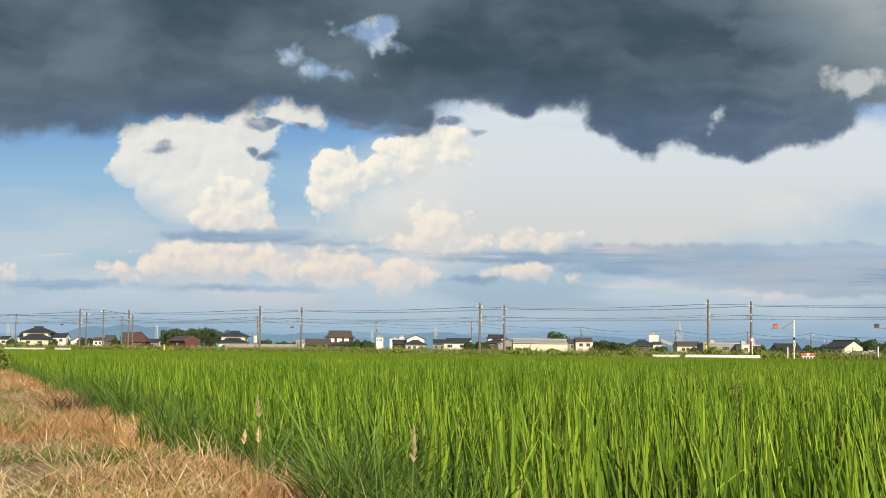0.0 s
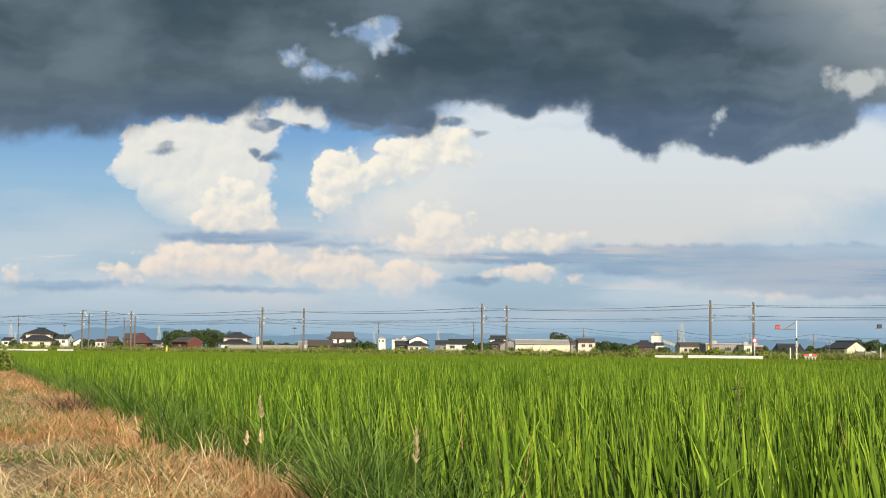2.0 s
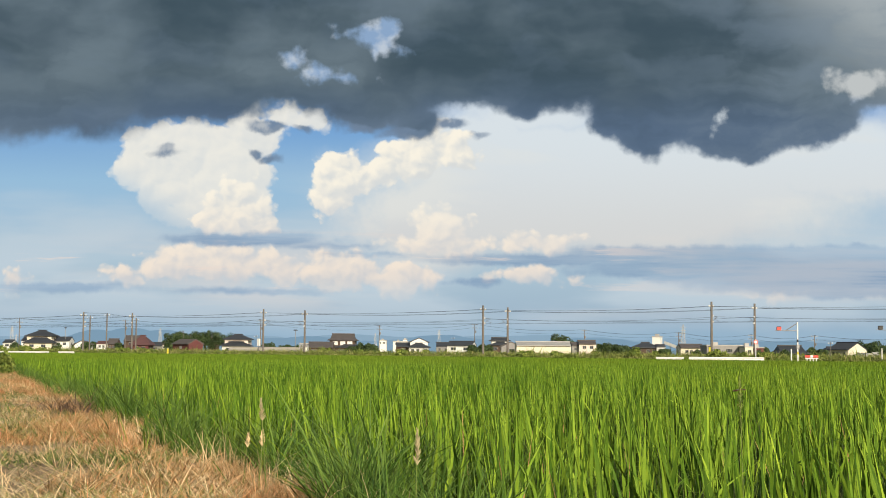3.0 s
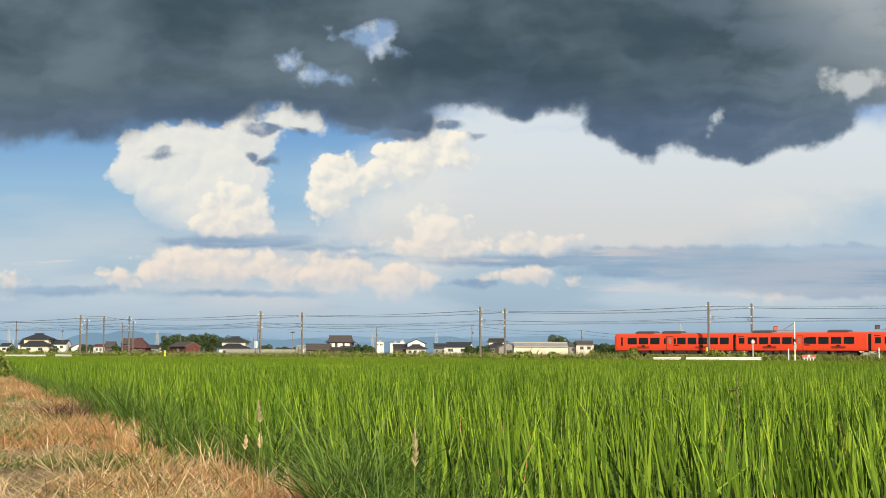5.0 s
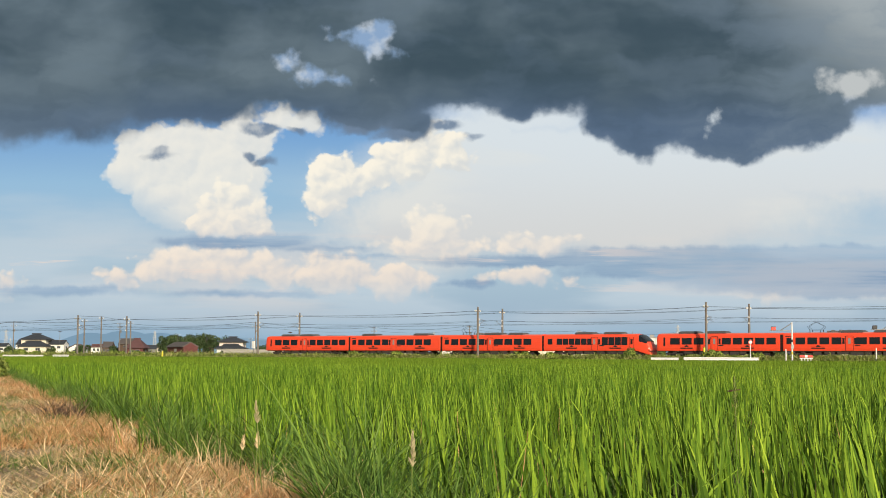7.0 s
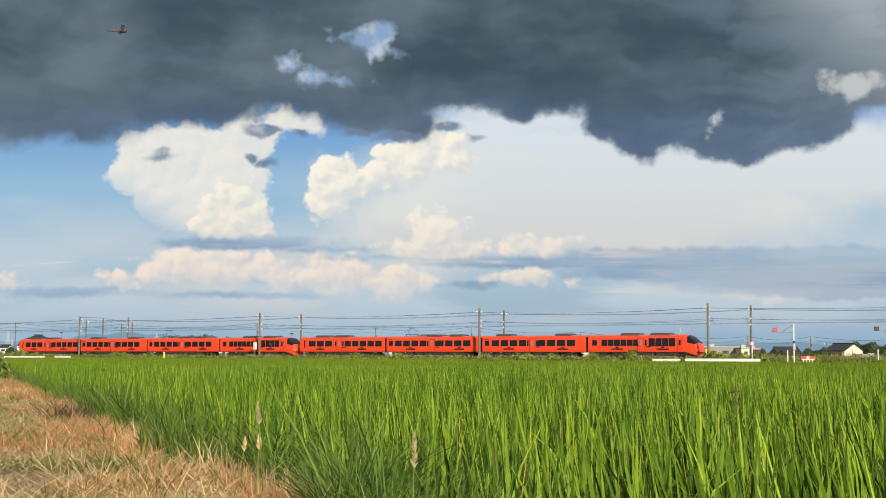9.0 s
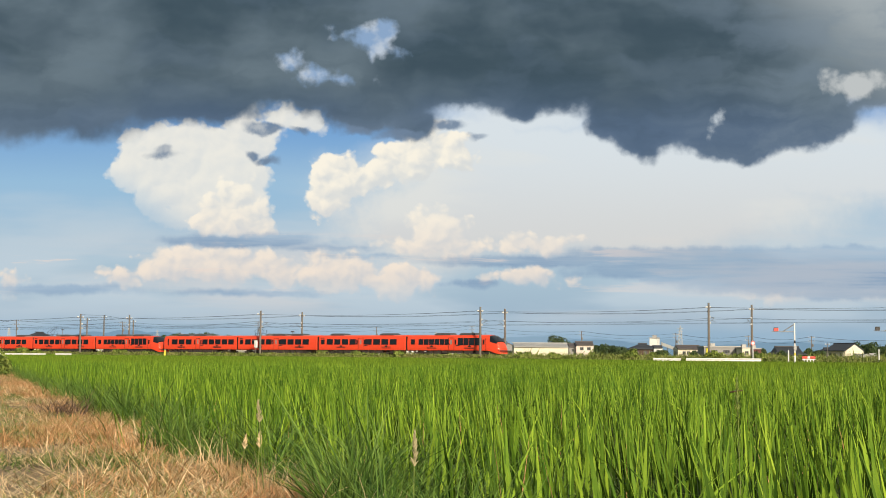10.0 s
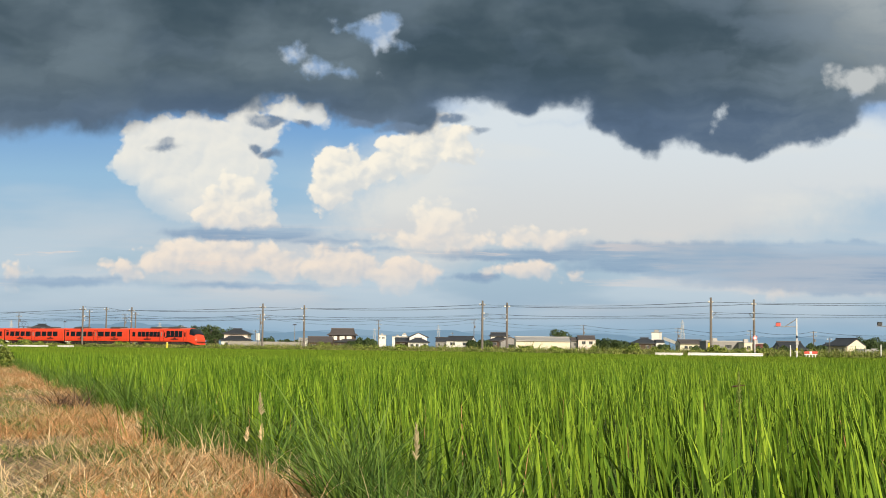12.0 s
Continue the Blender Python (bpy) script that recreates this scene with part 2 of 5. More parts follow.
def material(name, colour, rough=0.7, metal=0.0, vary=0.25, grain=6.0, fine_grain=60.0, bump=0.0, random_amount=0.0,
             island=0.0, translucent=0.0, second=None, coords="Object", spec=0.5):
    """Procedural surface: two scales of mottling towards a second colour, optional relief, randomness and translucency."""
    mat = bpy.data.materials.new(name)
    mat.use_nodes = True
    n = Nodes(mat.node_tree)
    bsdf = mat.node_tree.nodes["Principled BSDF"]
    out = mat.node_tree.nodes["Material Output"]
    where = n.add("ShaderNodeTexCoord").outputs[coords]
    big = n.noise(where, grain, 4, 0.6).outputs["Fac"]
    small = n.noise(where, fine_grain, 3, 0.6).outputs["Fac"]
    other = second or tuple(c * 0.55 for c in colour)
    mixed = n.m("MULTIPLY_ADD", small, 0.4, n.m("MULTIPLY", big, 0.6))
    col = n.mix(n.m("MULTIPLY", n.step(mixed, 0.36, 0.64), vary if second is None else 1.0), colour, other)
    if random_amount or island:
        if island:
            rnd = n.add("ShaderNodeNewGeometry").outputs["Random Per Island"]
        else:
            rnd = n.add("ShaderNodeObjectInfo").outputs["Random"]
        k = island or random_amount
        hsv = n.add("ShaderNodeHueSaturation", {"Color": col, "Value": n.m("MULTIPLY_ADD", rnd, 2 * k, 1 - k),
                                                "Hue": n.m("MULTIPLY_ADD", rnd, -0.06 * k, 0.5 + 0.03 * k)})
        col = hsv.outputs[0]
    n.put(bsdf.inputs["Base Color"], col)
    n.put(bsdf.inputs["Roughness"], n.m("MULTIPLY_ADD", small, 0.16, rough - 0.08, clamp=True))
    bsdf.inputs["Metallic"].default_value = metal
    bsdf.inputs["Specular IOR Level"].default_value = spec
    if bump:
        n.put(bsdf.inputs["Normal"], n.add("ShaderNodeBump", {"Height": mixed, "Strength": bump, "Distance": 0.02}).outputs[0])
    if translucent:
        back = n.add("ShaderNodeBsdfTranslucent", {"Color": col})
        both = n.add("ShaderNodeMixShader", {0: translucent, 1: bsdf.outputs[0], 2: back.outputs[0]})
        n.put(out.inputs[0], both.outputs[0])
    return mat


def membrane(name, colour, clear):
    """A thin see-through skin such as an insect's wing."""
    mat = bpy.data.materials.new(name)
    mat.use_nodes = True
    n = Nodes(mat.node_tree)
    bsdf = mat.node_tree.nodes["Principled BSDF"]
    where = n.add("ShaderNodeTexCoord").outputs["Object"]
    veins = n.step(n.noise(where, 260, 3, 0.6).outputs["Fac"], 0.45, 0.6)
    n.put(bsdf.inputs["Base Color"], n.mix(veins, colour, tuple(c * 0.4 for c in colour)))
    bsdf.inputs["Roughness"].default_value = 0.25
    both = n.add("ShaderNodeMixShader", {0: n.m("MULTIPLY_ADD", veins, -0.25, clear), 1: bsdf.outputs[0], 2: n.add("ShaderNodeBsdfTransparent").outputs[0]})
    n.put(mat.node_tree.nodes["Material Output"].inputs[0], both.outputs[0])
    return mat


def hazy(name, colour, air, amount):
    """A far hillside; the haze of kilometres of bright air is put in as emission."""
    mat = bpy.data.materials.new(name)
    mat.use_nodes = True
    n = Nodes(mat.node_tree)
    where = n.add("ShaderNodeTexCoord").outputs["Object"]
    bsdf = mat.node_tree.nodes["Principled BSDF"]
    n.put(bsdf.inputs["Base Color"], n.mix(n.noise(where, 0.006, 6, 0.6).outputs["Fac"], colour, tuple(c * 0.5 for c in colour)))
    bsdf.inputs["Roughness"].default_value = 1.0
    glow = n.add("ShaderNodeEmission", {"Color": air})
    both = n.add("ShaderNodeMixShader", {0: amount, 1: bsdf.outputs[0], 2: glow.outputs[0]})
    n.put(mat.node_tree.nodes["Material Output"].inputs[0], both.outputs[0])
    return mat


M = {
    "rice": material("rice_leaf", (0.170, 0.275, 0.025), 0.60, spec=0.08, vary=1.0, grain=0.35, fine_grain=9, second=(0.072, 0.160, 0.014),
                     island=0.72, translucent=0.06),
    # lower leaves, with the crop's inner shade mixed into a dark green
    "rice_low": material("shade_dark_rice_leaf", (0.036, 0.066, 0.016), 0.75, spec=0.2, grain=0.5, fine_grain=9, second=(0.060, 0.078, 0.022), island=0.5),
    "rice_far": material("rice_far", (0.145, 0.214, 0.021), 0.75, spec=0.08, grain=0.05, fine_grain=0.6, second=(0.106, 0.200, 0.018),
                         island=0.45, translucent=0.10),
    "grass": material("levee_grass", (0.13, 0.205, 0.045), 0.7, spec=0.2, grain=1.2, fine_grain=12, second=(0.24, 0.27, 0.075), island=0.5,
                      translucent=0.15),
    "verge": material("verge_grass", (0.070, 0.150, 0.024), 0.60, spec=0.12, grain=0.9, fine_grain=9, second=(0.130, 0.205, 0.042), island=0.6,
                      translucent=0.10),
    "russet": material("russet_grass", (0.53, 0.285, 0.120), 0.8, spec=0.2, grain=1.1, fine_grain=9, second=(0.50, 0.33, 0.155), island=0.55,
                       translucent=0.10),
    "straw": material("dry_grass", (0.74, 0.60, 0.36), 0.8, spec=0.2, grain=0.9, fine_grain=9, second=(0.58, 0.42, 0.22), island=0.55,
                      translucent=0.10),
    "dead": material("dead_stalk", (0.13, 0.080, 0.050), 0.85, grain=3, fine_grain=30, vary=0.5, island=0.5),
    "seed": material("grass_seed_head", (0.42, 0.36, 0.20), 0.8, grain=30, fine_grain=120, vary=0.5),
    "earth": material("levee_earth", (0.15, 0.10, 0.055), 0.95, grain=2.0, fine_grain=22, second=(0.30, 0.215, 0.12), bump=0.8),
    "mud": material("paddy_mud", (0.030, 0.030, 0.018), 0.8, grain=0.3, fine_grain=5, second=(0.050, 0.050, 0.024)),
    "field": material("far_fields", (0.095, 0.15, 0.035), 0.95, grain=0.02, fine_grain=0.4, second=(0.15, 0.15, 0.06)),
    "weed": material("bank_weeds", (0.15, 0.225, 0.040), 0.8, spec=0.2, grain=0.12, fine_grain=2, second=(0.27, 0.31, 0.080), island=0.5,
                     translucent=0.25),
    "paleweed": material("pale_weeds", (0.40, 0.38, 0.14), 0.7, grain=0.25, fine_grain=3, second=(0.17, 0.20, 0.055), island=0.4,
                         translucent=0.25),
    "ballast": material("ballast", (0.16, 0.135, 0.11), 0.95, grain=1.0, fine_grain=18, bump=0.8, vary=0.5),
    "rail": material("rail_steel", (0.20, 0.13, 0.09), 0.5, metal=0.7, vary=0.4),
    "sleeper": material("concrete_sleeper", (0.36, 0.34, 0.31), 0.9, vary=0.3),
    "red": material("train_red", (0.88, 0.078, 0.030), 0.36, vary=0.12, grain=0.5, fine_grain=6),
    "redroof": material("train_roof", (0.62, 0.30, 0.25), 0.45, vary=0.3, grain=0.7, fine_grain=6),
    "glass": material("train_glass", (0.012, 0.014, 0.017), 0.08, vary=0.1),
    "frost": material("door_glass", (0.30, 0.28, 0.27), 0.3, vary=0.1),
    "black": material("train_black", (0.018, 0.017, 0.018), 0.5, vary=0.3),
    "under": material("underframe", (0.055, 0.045, 0.040), 0.85, vary=0.5, grain=1.5, fine_grain=12),
    "unit": material("roof_unit", (0.085, 0.088, 0.095), 0.7, vary=0.4, grain=1.2),
    "lampglass": material("headlamp_glass", (0.75, 0.72, 0.66), 0.2, vary=0.1),
    "steel": material("grey_steel", (0.28, 0.28, 0.28), 0.5, metal=0.6, vary=0.4, grain=2),
    "concrete": material("pole_concrete", (0.185, 0.165, 0.146), 0.9, vary=0.4, grain=1.2, fine_grain=14),
    "wire": material("wire", (0.030, 0.034, 0.038), 0.6, vary=0.2),
    "china": material("white_insulator", (0.85, 0.85, 0.83), 0.25, vary=0.1),
    "white": material("white_paint", (0.80, 0.79, 0.76), 0.5, vary=0.2, grain=1.5, fine_grain=10),
    "lattice": material("pale_lattice", (0.46, 0.48, 0.50), 0.6, vary=0.2),
    "redsign": material("sign_red", (0.70, 0.055, 0.035), 0.45, vary=0.15),
    "yellow": material("sign_yellow", (0.72, 0.62, 0.05), 0.5, vary=0.2),
    "cream": material("cream_plaster", (0.76, 0.69, 0.55), 0.85, vary=0.2, grain=0.4, fine_grain=5),
    "plaster": material("white_plaster", (0.78, 0.77, 0.73), 0.85, vary=0.2, grain=0.4, fine_grain=5),
    "pink": material("pinkish_plaster", (0.74, 0.64, 0.57), 0.85, vary=0.2, grain=0.4, fine_grain=5),
    "greywall": material("grey_siding", (0.30, 0.29, 0.28), 0.85, vary=0.25, grain=0.4, fine_grain=5),
    "brick": material("maroon_tin", (0.135, 0.042, 0.040), 0.8, vary=0.4, grain=0.5, fine_grain=5),
    "timber": material("dark_timber", (0.10, 0.065, 0.045), 0.85, vary=0.4, grain=0.8),
    "tile": material("roof_tile", (0.036, 0.040, 0.048), 0.55, vary=0.5, grain=0.6, fine_grain=7),
    "tilebrown": material("brown_roof", (0.10, 0.085, 0.080), 0.7, vary=0.4, grain=0.6, fine_grain=7),
    "tilered": material("maroon_roof", (0.115, 0.052, 0.050), 0.7, vary=0.4, grain=0.6, fine_grain=7),
    "tin": material("tin_roof", (0.40, 0.39, 0.37), 0.5, vary=0.35, grain=0.3, fine_grain=3),
    "frame": material("window_frame", (0.30, 0.29, 0.27), 0.5, vary=0.2),
    "pane": material("house_window", (0.05, 0.06, 0.07), 0.15, vary=0.2),
    "leaf": material("tree_leaf", (0.040, 0.075, 0.022), 0.7, grain=0.3, fine_grain=3, second=(0.065, 0.10, 0.03), island=0.5,
                     translucent=0.2),
    "bark": material("bark", (0.09, 0.065, 0.045), 0.95, vary=0.4, bump=0.5),
    "insect": material("dragonfly_body", (0.10, 0.036, 0.024), 0.5, vary=0.4, grain=90),
    "wing": membrane("dragonfly_wing", (0.12, 0.10, 0.07), 0.72),
    "hill": hazy("far_hill", (0.05, 0.08, 0.06), srgb(127, 158, 181), 0.96),
    "hill_pale": hazy("far_hill_pale", (0.05, 0.08, 0.06), srgb(143, 171, 192), 0.96),
}

# ---------------------------------------------------------------- mesh helpers


def finish(bm, name, mat):
    me = bpy.data.meshes.new(name)
    bm.to_mesh(me)
    bm.free()
    me.materials.append(mat)
    return me


def part(name, bm, material_, parent, label=""):
    """Links a bmesh (or a mesh made before) as one mesh object under a thing or a part."""
    me = finish(bm, name, material_) if isinstance(bm, bmesh.types.BMesh) else bm
    ob = new(name, me)
    ob.parent = parent
    return tagged(ob, label) if label else ob


def empty(name, m, label, category, group="", kind=""):
    ob = new(name)
    ob.empty_display_size = 0.3
    ob.matrix_basis = m
    return tagged(ob, label, category, group, kind)


def box(bm, x0, x1, y0, y1, z0, z1, bevel=0.0, m=None):
    mat = Matrix.LocRotScale(((x0 + x1) / 2, (y0 + y1) / 2, (z0 + z1) / 2), None, (abs(x1 - x0), abs(y1 - y0), abs(z1 - z0)))
    made = bmesh.ops.create_cube(bm, size=1.0, matrix=(m @ mat) if m else mat)
    if bevel:
        edges = {e for v in made["verts"] for e in v.link_edges}
        bmesh.ops.bevel(bm, geom=list(edges), offset=bevel, segments=2, affect="EDGES")
    return bm


def rod(bm, a, b, r0, r1=None, sides=8):
    a, b = Vector(a), Vector(b)
    turn = (b - a).to_track_quat("Z", "Y").to_matrix().to_4x4()
    bmesh.ops.create_cone(bm, cap_ends=True, segments=sides, radius1=r0, radius2=r0 if r1 is None else r1,
                          depth=(b - a).length, matrix=Matrix.Translation((a + b) / 2) @ turn)
    return bm


def B():
    return bmesh.new()


def loft(bm, rings, caps=True):
    """Skin a row of rings with the same number of points."""
    made = [[bm.verts.new(p) for p in ring] for ring in rings]
    k = len(rings[0])
    for a, b in zip(made, made[1:]):
        for i in range(k):
            bm.faces.new((a[i], a[(i + 1) % k], b[(i + 1) % k], b[i]))
    if caps:
        bm.faces.new(made[0][::-1])
        bm.faces.new(made[-1])
    bmesh.ops.recalc_face_normals(bm, faces=bm.faces)
    return bm


def mesh_from_arrays(name, verts, quads, mat):
    me = bpy.data.meshes.new(name)
    me.vertices.add(len(verts))
    me.vertices.foreach_set("co", verts.astype(np.float32).ravel())
    me.loops.add(quads.size)
    me.loops.foreach_set("vertex_index", quads.astype(np.int32).ravel())
    k = quads.shape[1]
    me.polygons.add(len(quads))
    me.polygons.foreach_set("loop_start", np.arange(0, quads.size, k, dtype=np.int32))
    me.polygons.foreach_set("loop_total", np.full(len(quads), k, dtype=np.int32))
    me.update(calc_edges=True)
    me.materials.append(mat)
    return me


def blades(name, rng, foot, height, width, lean, droop, mat, segs=4, bias=(0.0, 0.0)):
    """A mesh of curved, tapering grass blades: feet (n, 3), heights, widths, outward lean and droop (n)."""
    n = len(foot)
    way = rng.uniform(0, 2 * np.pi, n)
    out = np.c_[np.cos(way), np.sin(way)]
    flat = way + np.pi / 2 + rng.normal(0, 0.7, n)
    side = np.c_[np.cos(flat), np.sin(flat)]
    verts = np.empty((n, segs + 1, 2, 3))
    for i in range(segs + 1):
        t = i / segs
        off = (lean * t + droop * t ** 3) * height
        z = height * (t - 0.35 * droop * t ** 4)
        w = width * (0.55 + 0.45 * min(1, t * 3)) * (1 - 0.97 * max(0, (t - 0.35) / 0.65) ** 1.6) / 2
        cx = foot[:, 0] + out[:, 0] * off + bias[0] * height * t * t
        cy = foot[:, 1] + out[:, 1] * off + bias[1] * height * t * t
        for j, sgn in enumerate((-1, 1)):
            verts[:, i, j, 0] = cx + sgn * side[:, 0] * w
            verts[:, i, j, 1] = cy + sgn * side[:, 1] * w
            verts[:, i, j, 2] = foot[:, 2] + z
    first = np.arange(n)[:, None] * (segs + 1) * 2
    k = np.arange(segs)[None, :] * 2
    q = np.stack([first + k, first + k + 1, first + k + 3, first + k + 2], axis=-1).reshape(-1, 4)
    return mesh_from_arrays(name, verts.reshape(-1, 3), q, mat)


# ---------------------------------------------------------------- ground, levee and railway bank
ALONG = Vector((0.8186, -0.5744, 0))          # along the line, to the right
BACK = Vector((0.5744, 0.8186, 0))            # across the line, away from the camera
SIDE0 = Vector((-91.4, 298.7, 0))             # a point below the near side of the train
RAIL_Z = 0.83


def line_at(s, back=0.0, z=0.0):
    p = SIDE0 + ALONG * s + BACK * back
    return Vector((p.x, p.y, z))


def levee_x(y):
    """The edge between levee and paddy."""
    return 1.50 - 0.352 * y + 0.15 * math.sin(y * 1.3) + 0.09 * math.sin(y * 3.7)


LEVEE_D = (0.28, 0.10, -0.12, -0.45, -0.9, -1.5, -2.3, -3.4, -4.2, -4.8)
LEVEE_Z = (0.0, 0.16, 0.31, 0.37, 0.385, 0.38, 0.39, 0.37, 0.2, 0.0)


def levee_z(x, y, d):
    """Height of the levee's surface at a distance d from its edge."""
    z = float(np.interp(-d, [-q for q in LEVEE_D], LEVEE_Z))
    return z + 0.05 * noise.noise(Vector((x, y, 0)) * 1.8) * min(1.0, z / 0.3)


def build_ground():
    bm = B()
    bmesh.ops.create_grid(bm, x_segments=60, y_segments=60, size=4900)
    tagged(new("ground", finish(bm, "ground", M["field"])), "flat green farmland reaching the horizon", "ground", kind="structure")
    # wet soil of the paddy
    bm = B()
    pts = [(-60, 255), (-1.3, 8), (1.0, 1.0), (4, -6), (140, -6), (140, 120)]
    top = [bm.verts.new((x, y, 0.012)) for x, y in pts]
    bm.faces.new(top)
    bmesh.ops.recalc_face_normals(bm, faces=bm.faces)
    tagged(new("paddy_soil", finish(bm, "paddy_soil", M["mud"])), "dark wet mud between the rice plants", "soil", kind="structure")
    # levee: a low earth bank with an uneven top
    rows = []
    for y in [-6 + i * 0.45 for i in range(145)]:
        e = levee_x(y)
        end = min(1.0, max(0.0, (58.0 - y) / 1.5))
        rows.append([(e + d, y + d * 0.3, levee_z(e + d, y, d) * end) for d in LEVEE_D])
    verts = np.array(rows).reshape(-1, 3)
    k = len(rows[0])
    quads = np.array([[i * k + j, (i + 1) * k + j, (i + 1) * k + j + 1, i * k + j + 1][::-1] for i in range(len(rows) - 1) for j in range(k - 1)])
    tagged(new("levee", mesh_from_arrays("levee", verts, quads, M["earth"])), "low brown earth levee beside the paddy", "levee", kind="structure")
    # railway bank: shoulder, ballast bed
    def prism(name, profile, mat, s0, s1, label):
        bm = B()
        loft(bm, [[line_at(s, b, z) for b, z in profile] for s in (s0, s1)])
        return tagged(new(name, finish(bm, name, mat)), label, "bank", kind="structure")
    prism("railway_bank", [(-6.5, -0.1), (-3.0, 0.42), (10.5, 0.42), (14, -0.1)], M["field"], -500, 420, "low grassy railway bank")
    prism("ballast_bed", [(-1.6, 0.42), (-0.5, 0.70), (7.8, 0.70), (8.9, 0.42)], M["ballast"], -500, 420, "brown stone ballast under the two tracks")
    for i, back in enumerate((1.45 - 0.53, 1.45 + 0.53, 5.35 - 0.53, 5.35 + 0.53)):
        bm = B()
        for w, z0, z1 in ((0.065, 0.70, 0.72), (0.012, 0.72, 0.80), (0.035, 0.80, 0.83)):
            loft(bm, [[line_at(s, back + a, z) for a, z in ((-w, z0), (w, z0), (w, z1), (-w, z1))] for s in (-500, 420)])
        tagged(new("rail", finish(bm, "rail", M["rail"])), "rusty steel rail on the ballast", "rail", "rails")


build_ground()


# ---------------------------------------------------------------- train
CAR = 20.25
BODY = 19.78
HALF_W = 1.45
RED_LOW, RED_TOP = 0.92, 3.58


def profile(w=HALF_W, low=RED_LOW, top=RED_TOP):
    return [(-w * 0.97, low), (-w, low + 0.35), (-w, 2.35), (-w * 0.965, 3.02), (-w * 0.88, top - 0.22), (-w * 0.66, top - 0.06), (0, top + 0.02),
            (w * 0.66, top - 0.06), (w * 0.88, top - 0.22), (w * 0.965, 3.02), (w, 2.35), (w, low + 0.35), (w * 0.97, low)]


SHAPES = {}


def shared(key, make):
    if key not in SHAPES:
        SHAPES[key] = make()
    return SHAPES[key]


def wheel_mesh():
    bm = B()
    rod(bm, (0, -0.06, 0), (0, 0.06, 0), 0.43, sides=20)
    rod(bm, (0, 0.05, 0), (0, 0.09, 0), 0.46, sides=20)
    rod(bm, (0, -0.1, 0), (0, 0.12, 0), 0.12, sides=10)
    return finish(bm, "wheel", M["under"])


def bogie(car, x):
    bm = B()
    for y in (-1.0, 1.0):
        box(bm, x - 1.5, x + 1.5, y - 0.09, y + 0.09, 0.36, 0.60, 0.03)
        for dx in (-1.05, 1.05):
            box(bm, x + dx - 0.2, x + dx + 0.2, y - 0.15, y + 0.15, 0.25, 0.58, 0.03)
        box(bm, x - 0.35, x + 0.35, y - 0.18, y + 0.18, 0.55, 0.95, 0.05)
    box(bm, x - 0.3, x + 0.3, -1.0, 1.0, 0.4, 0.7)
    b = part("bogie", bm, M["under"], car)
    for dx in (-1.05, 1.05):
        for y, turn in ((-0.55, 0), (0.55, 180)):
            w = part("wheel", shared("wheel", wheel_mesh), None, b)
            w.matrix_basis = pose(x + dx, y, 0.43, 0, 0, turn)


def pantograph(car, x):
    bm = B()
    for y in (-0.55, 0.55):
        rod(bm, (x - 0.9, y, 3.95), (x + 0.9, y, 3.95), 0.03)
        rod(bm, (x - 0.8, y, 3.95), (x - 1.25, y * 0.7, 4.45), 0.025)
        rod(bm, (x - 1.25, y * 0.7, 4.45), (x, y * 0.5, 5.10), 0.02)
        rod(bm, (x + 0.8, y, 3.95), (x + 1.25, y * 0.7, 4.45), 0.025)
        rod(bm, (x + 1.25, y * 0.7, 4.45), (x, y * 0.5, 5.10), 0.02)
        for dx in (-0.8, 0.8):
            rod(bm, (x + dx, y, 3.55), (x + dx, y, 3.97), 0.06)
    for dx in (-0.2, 0.2):
        rod(bm, (x + dx, -0.85, 5.12), (x + dx, 0.85, 5.12), 0.03)
    p = part("pantograph", bm, M["wire"], car, "raised dark pantograph")
    return p


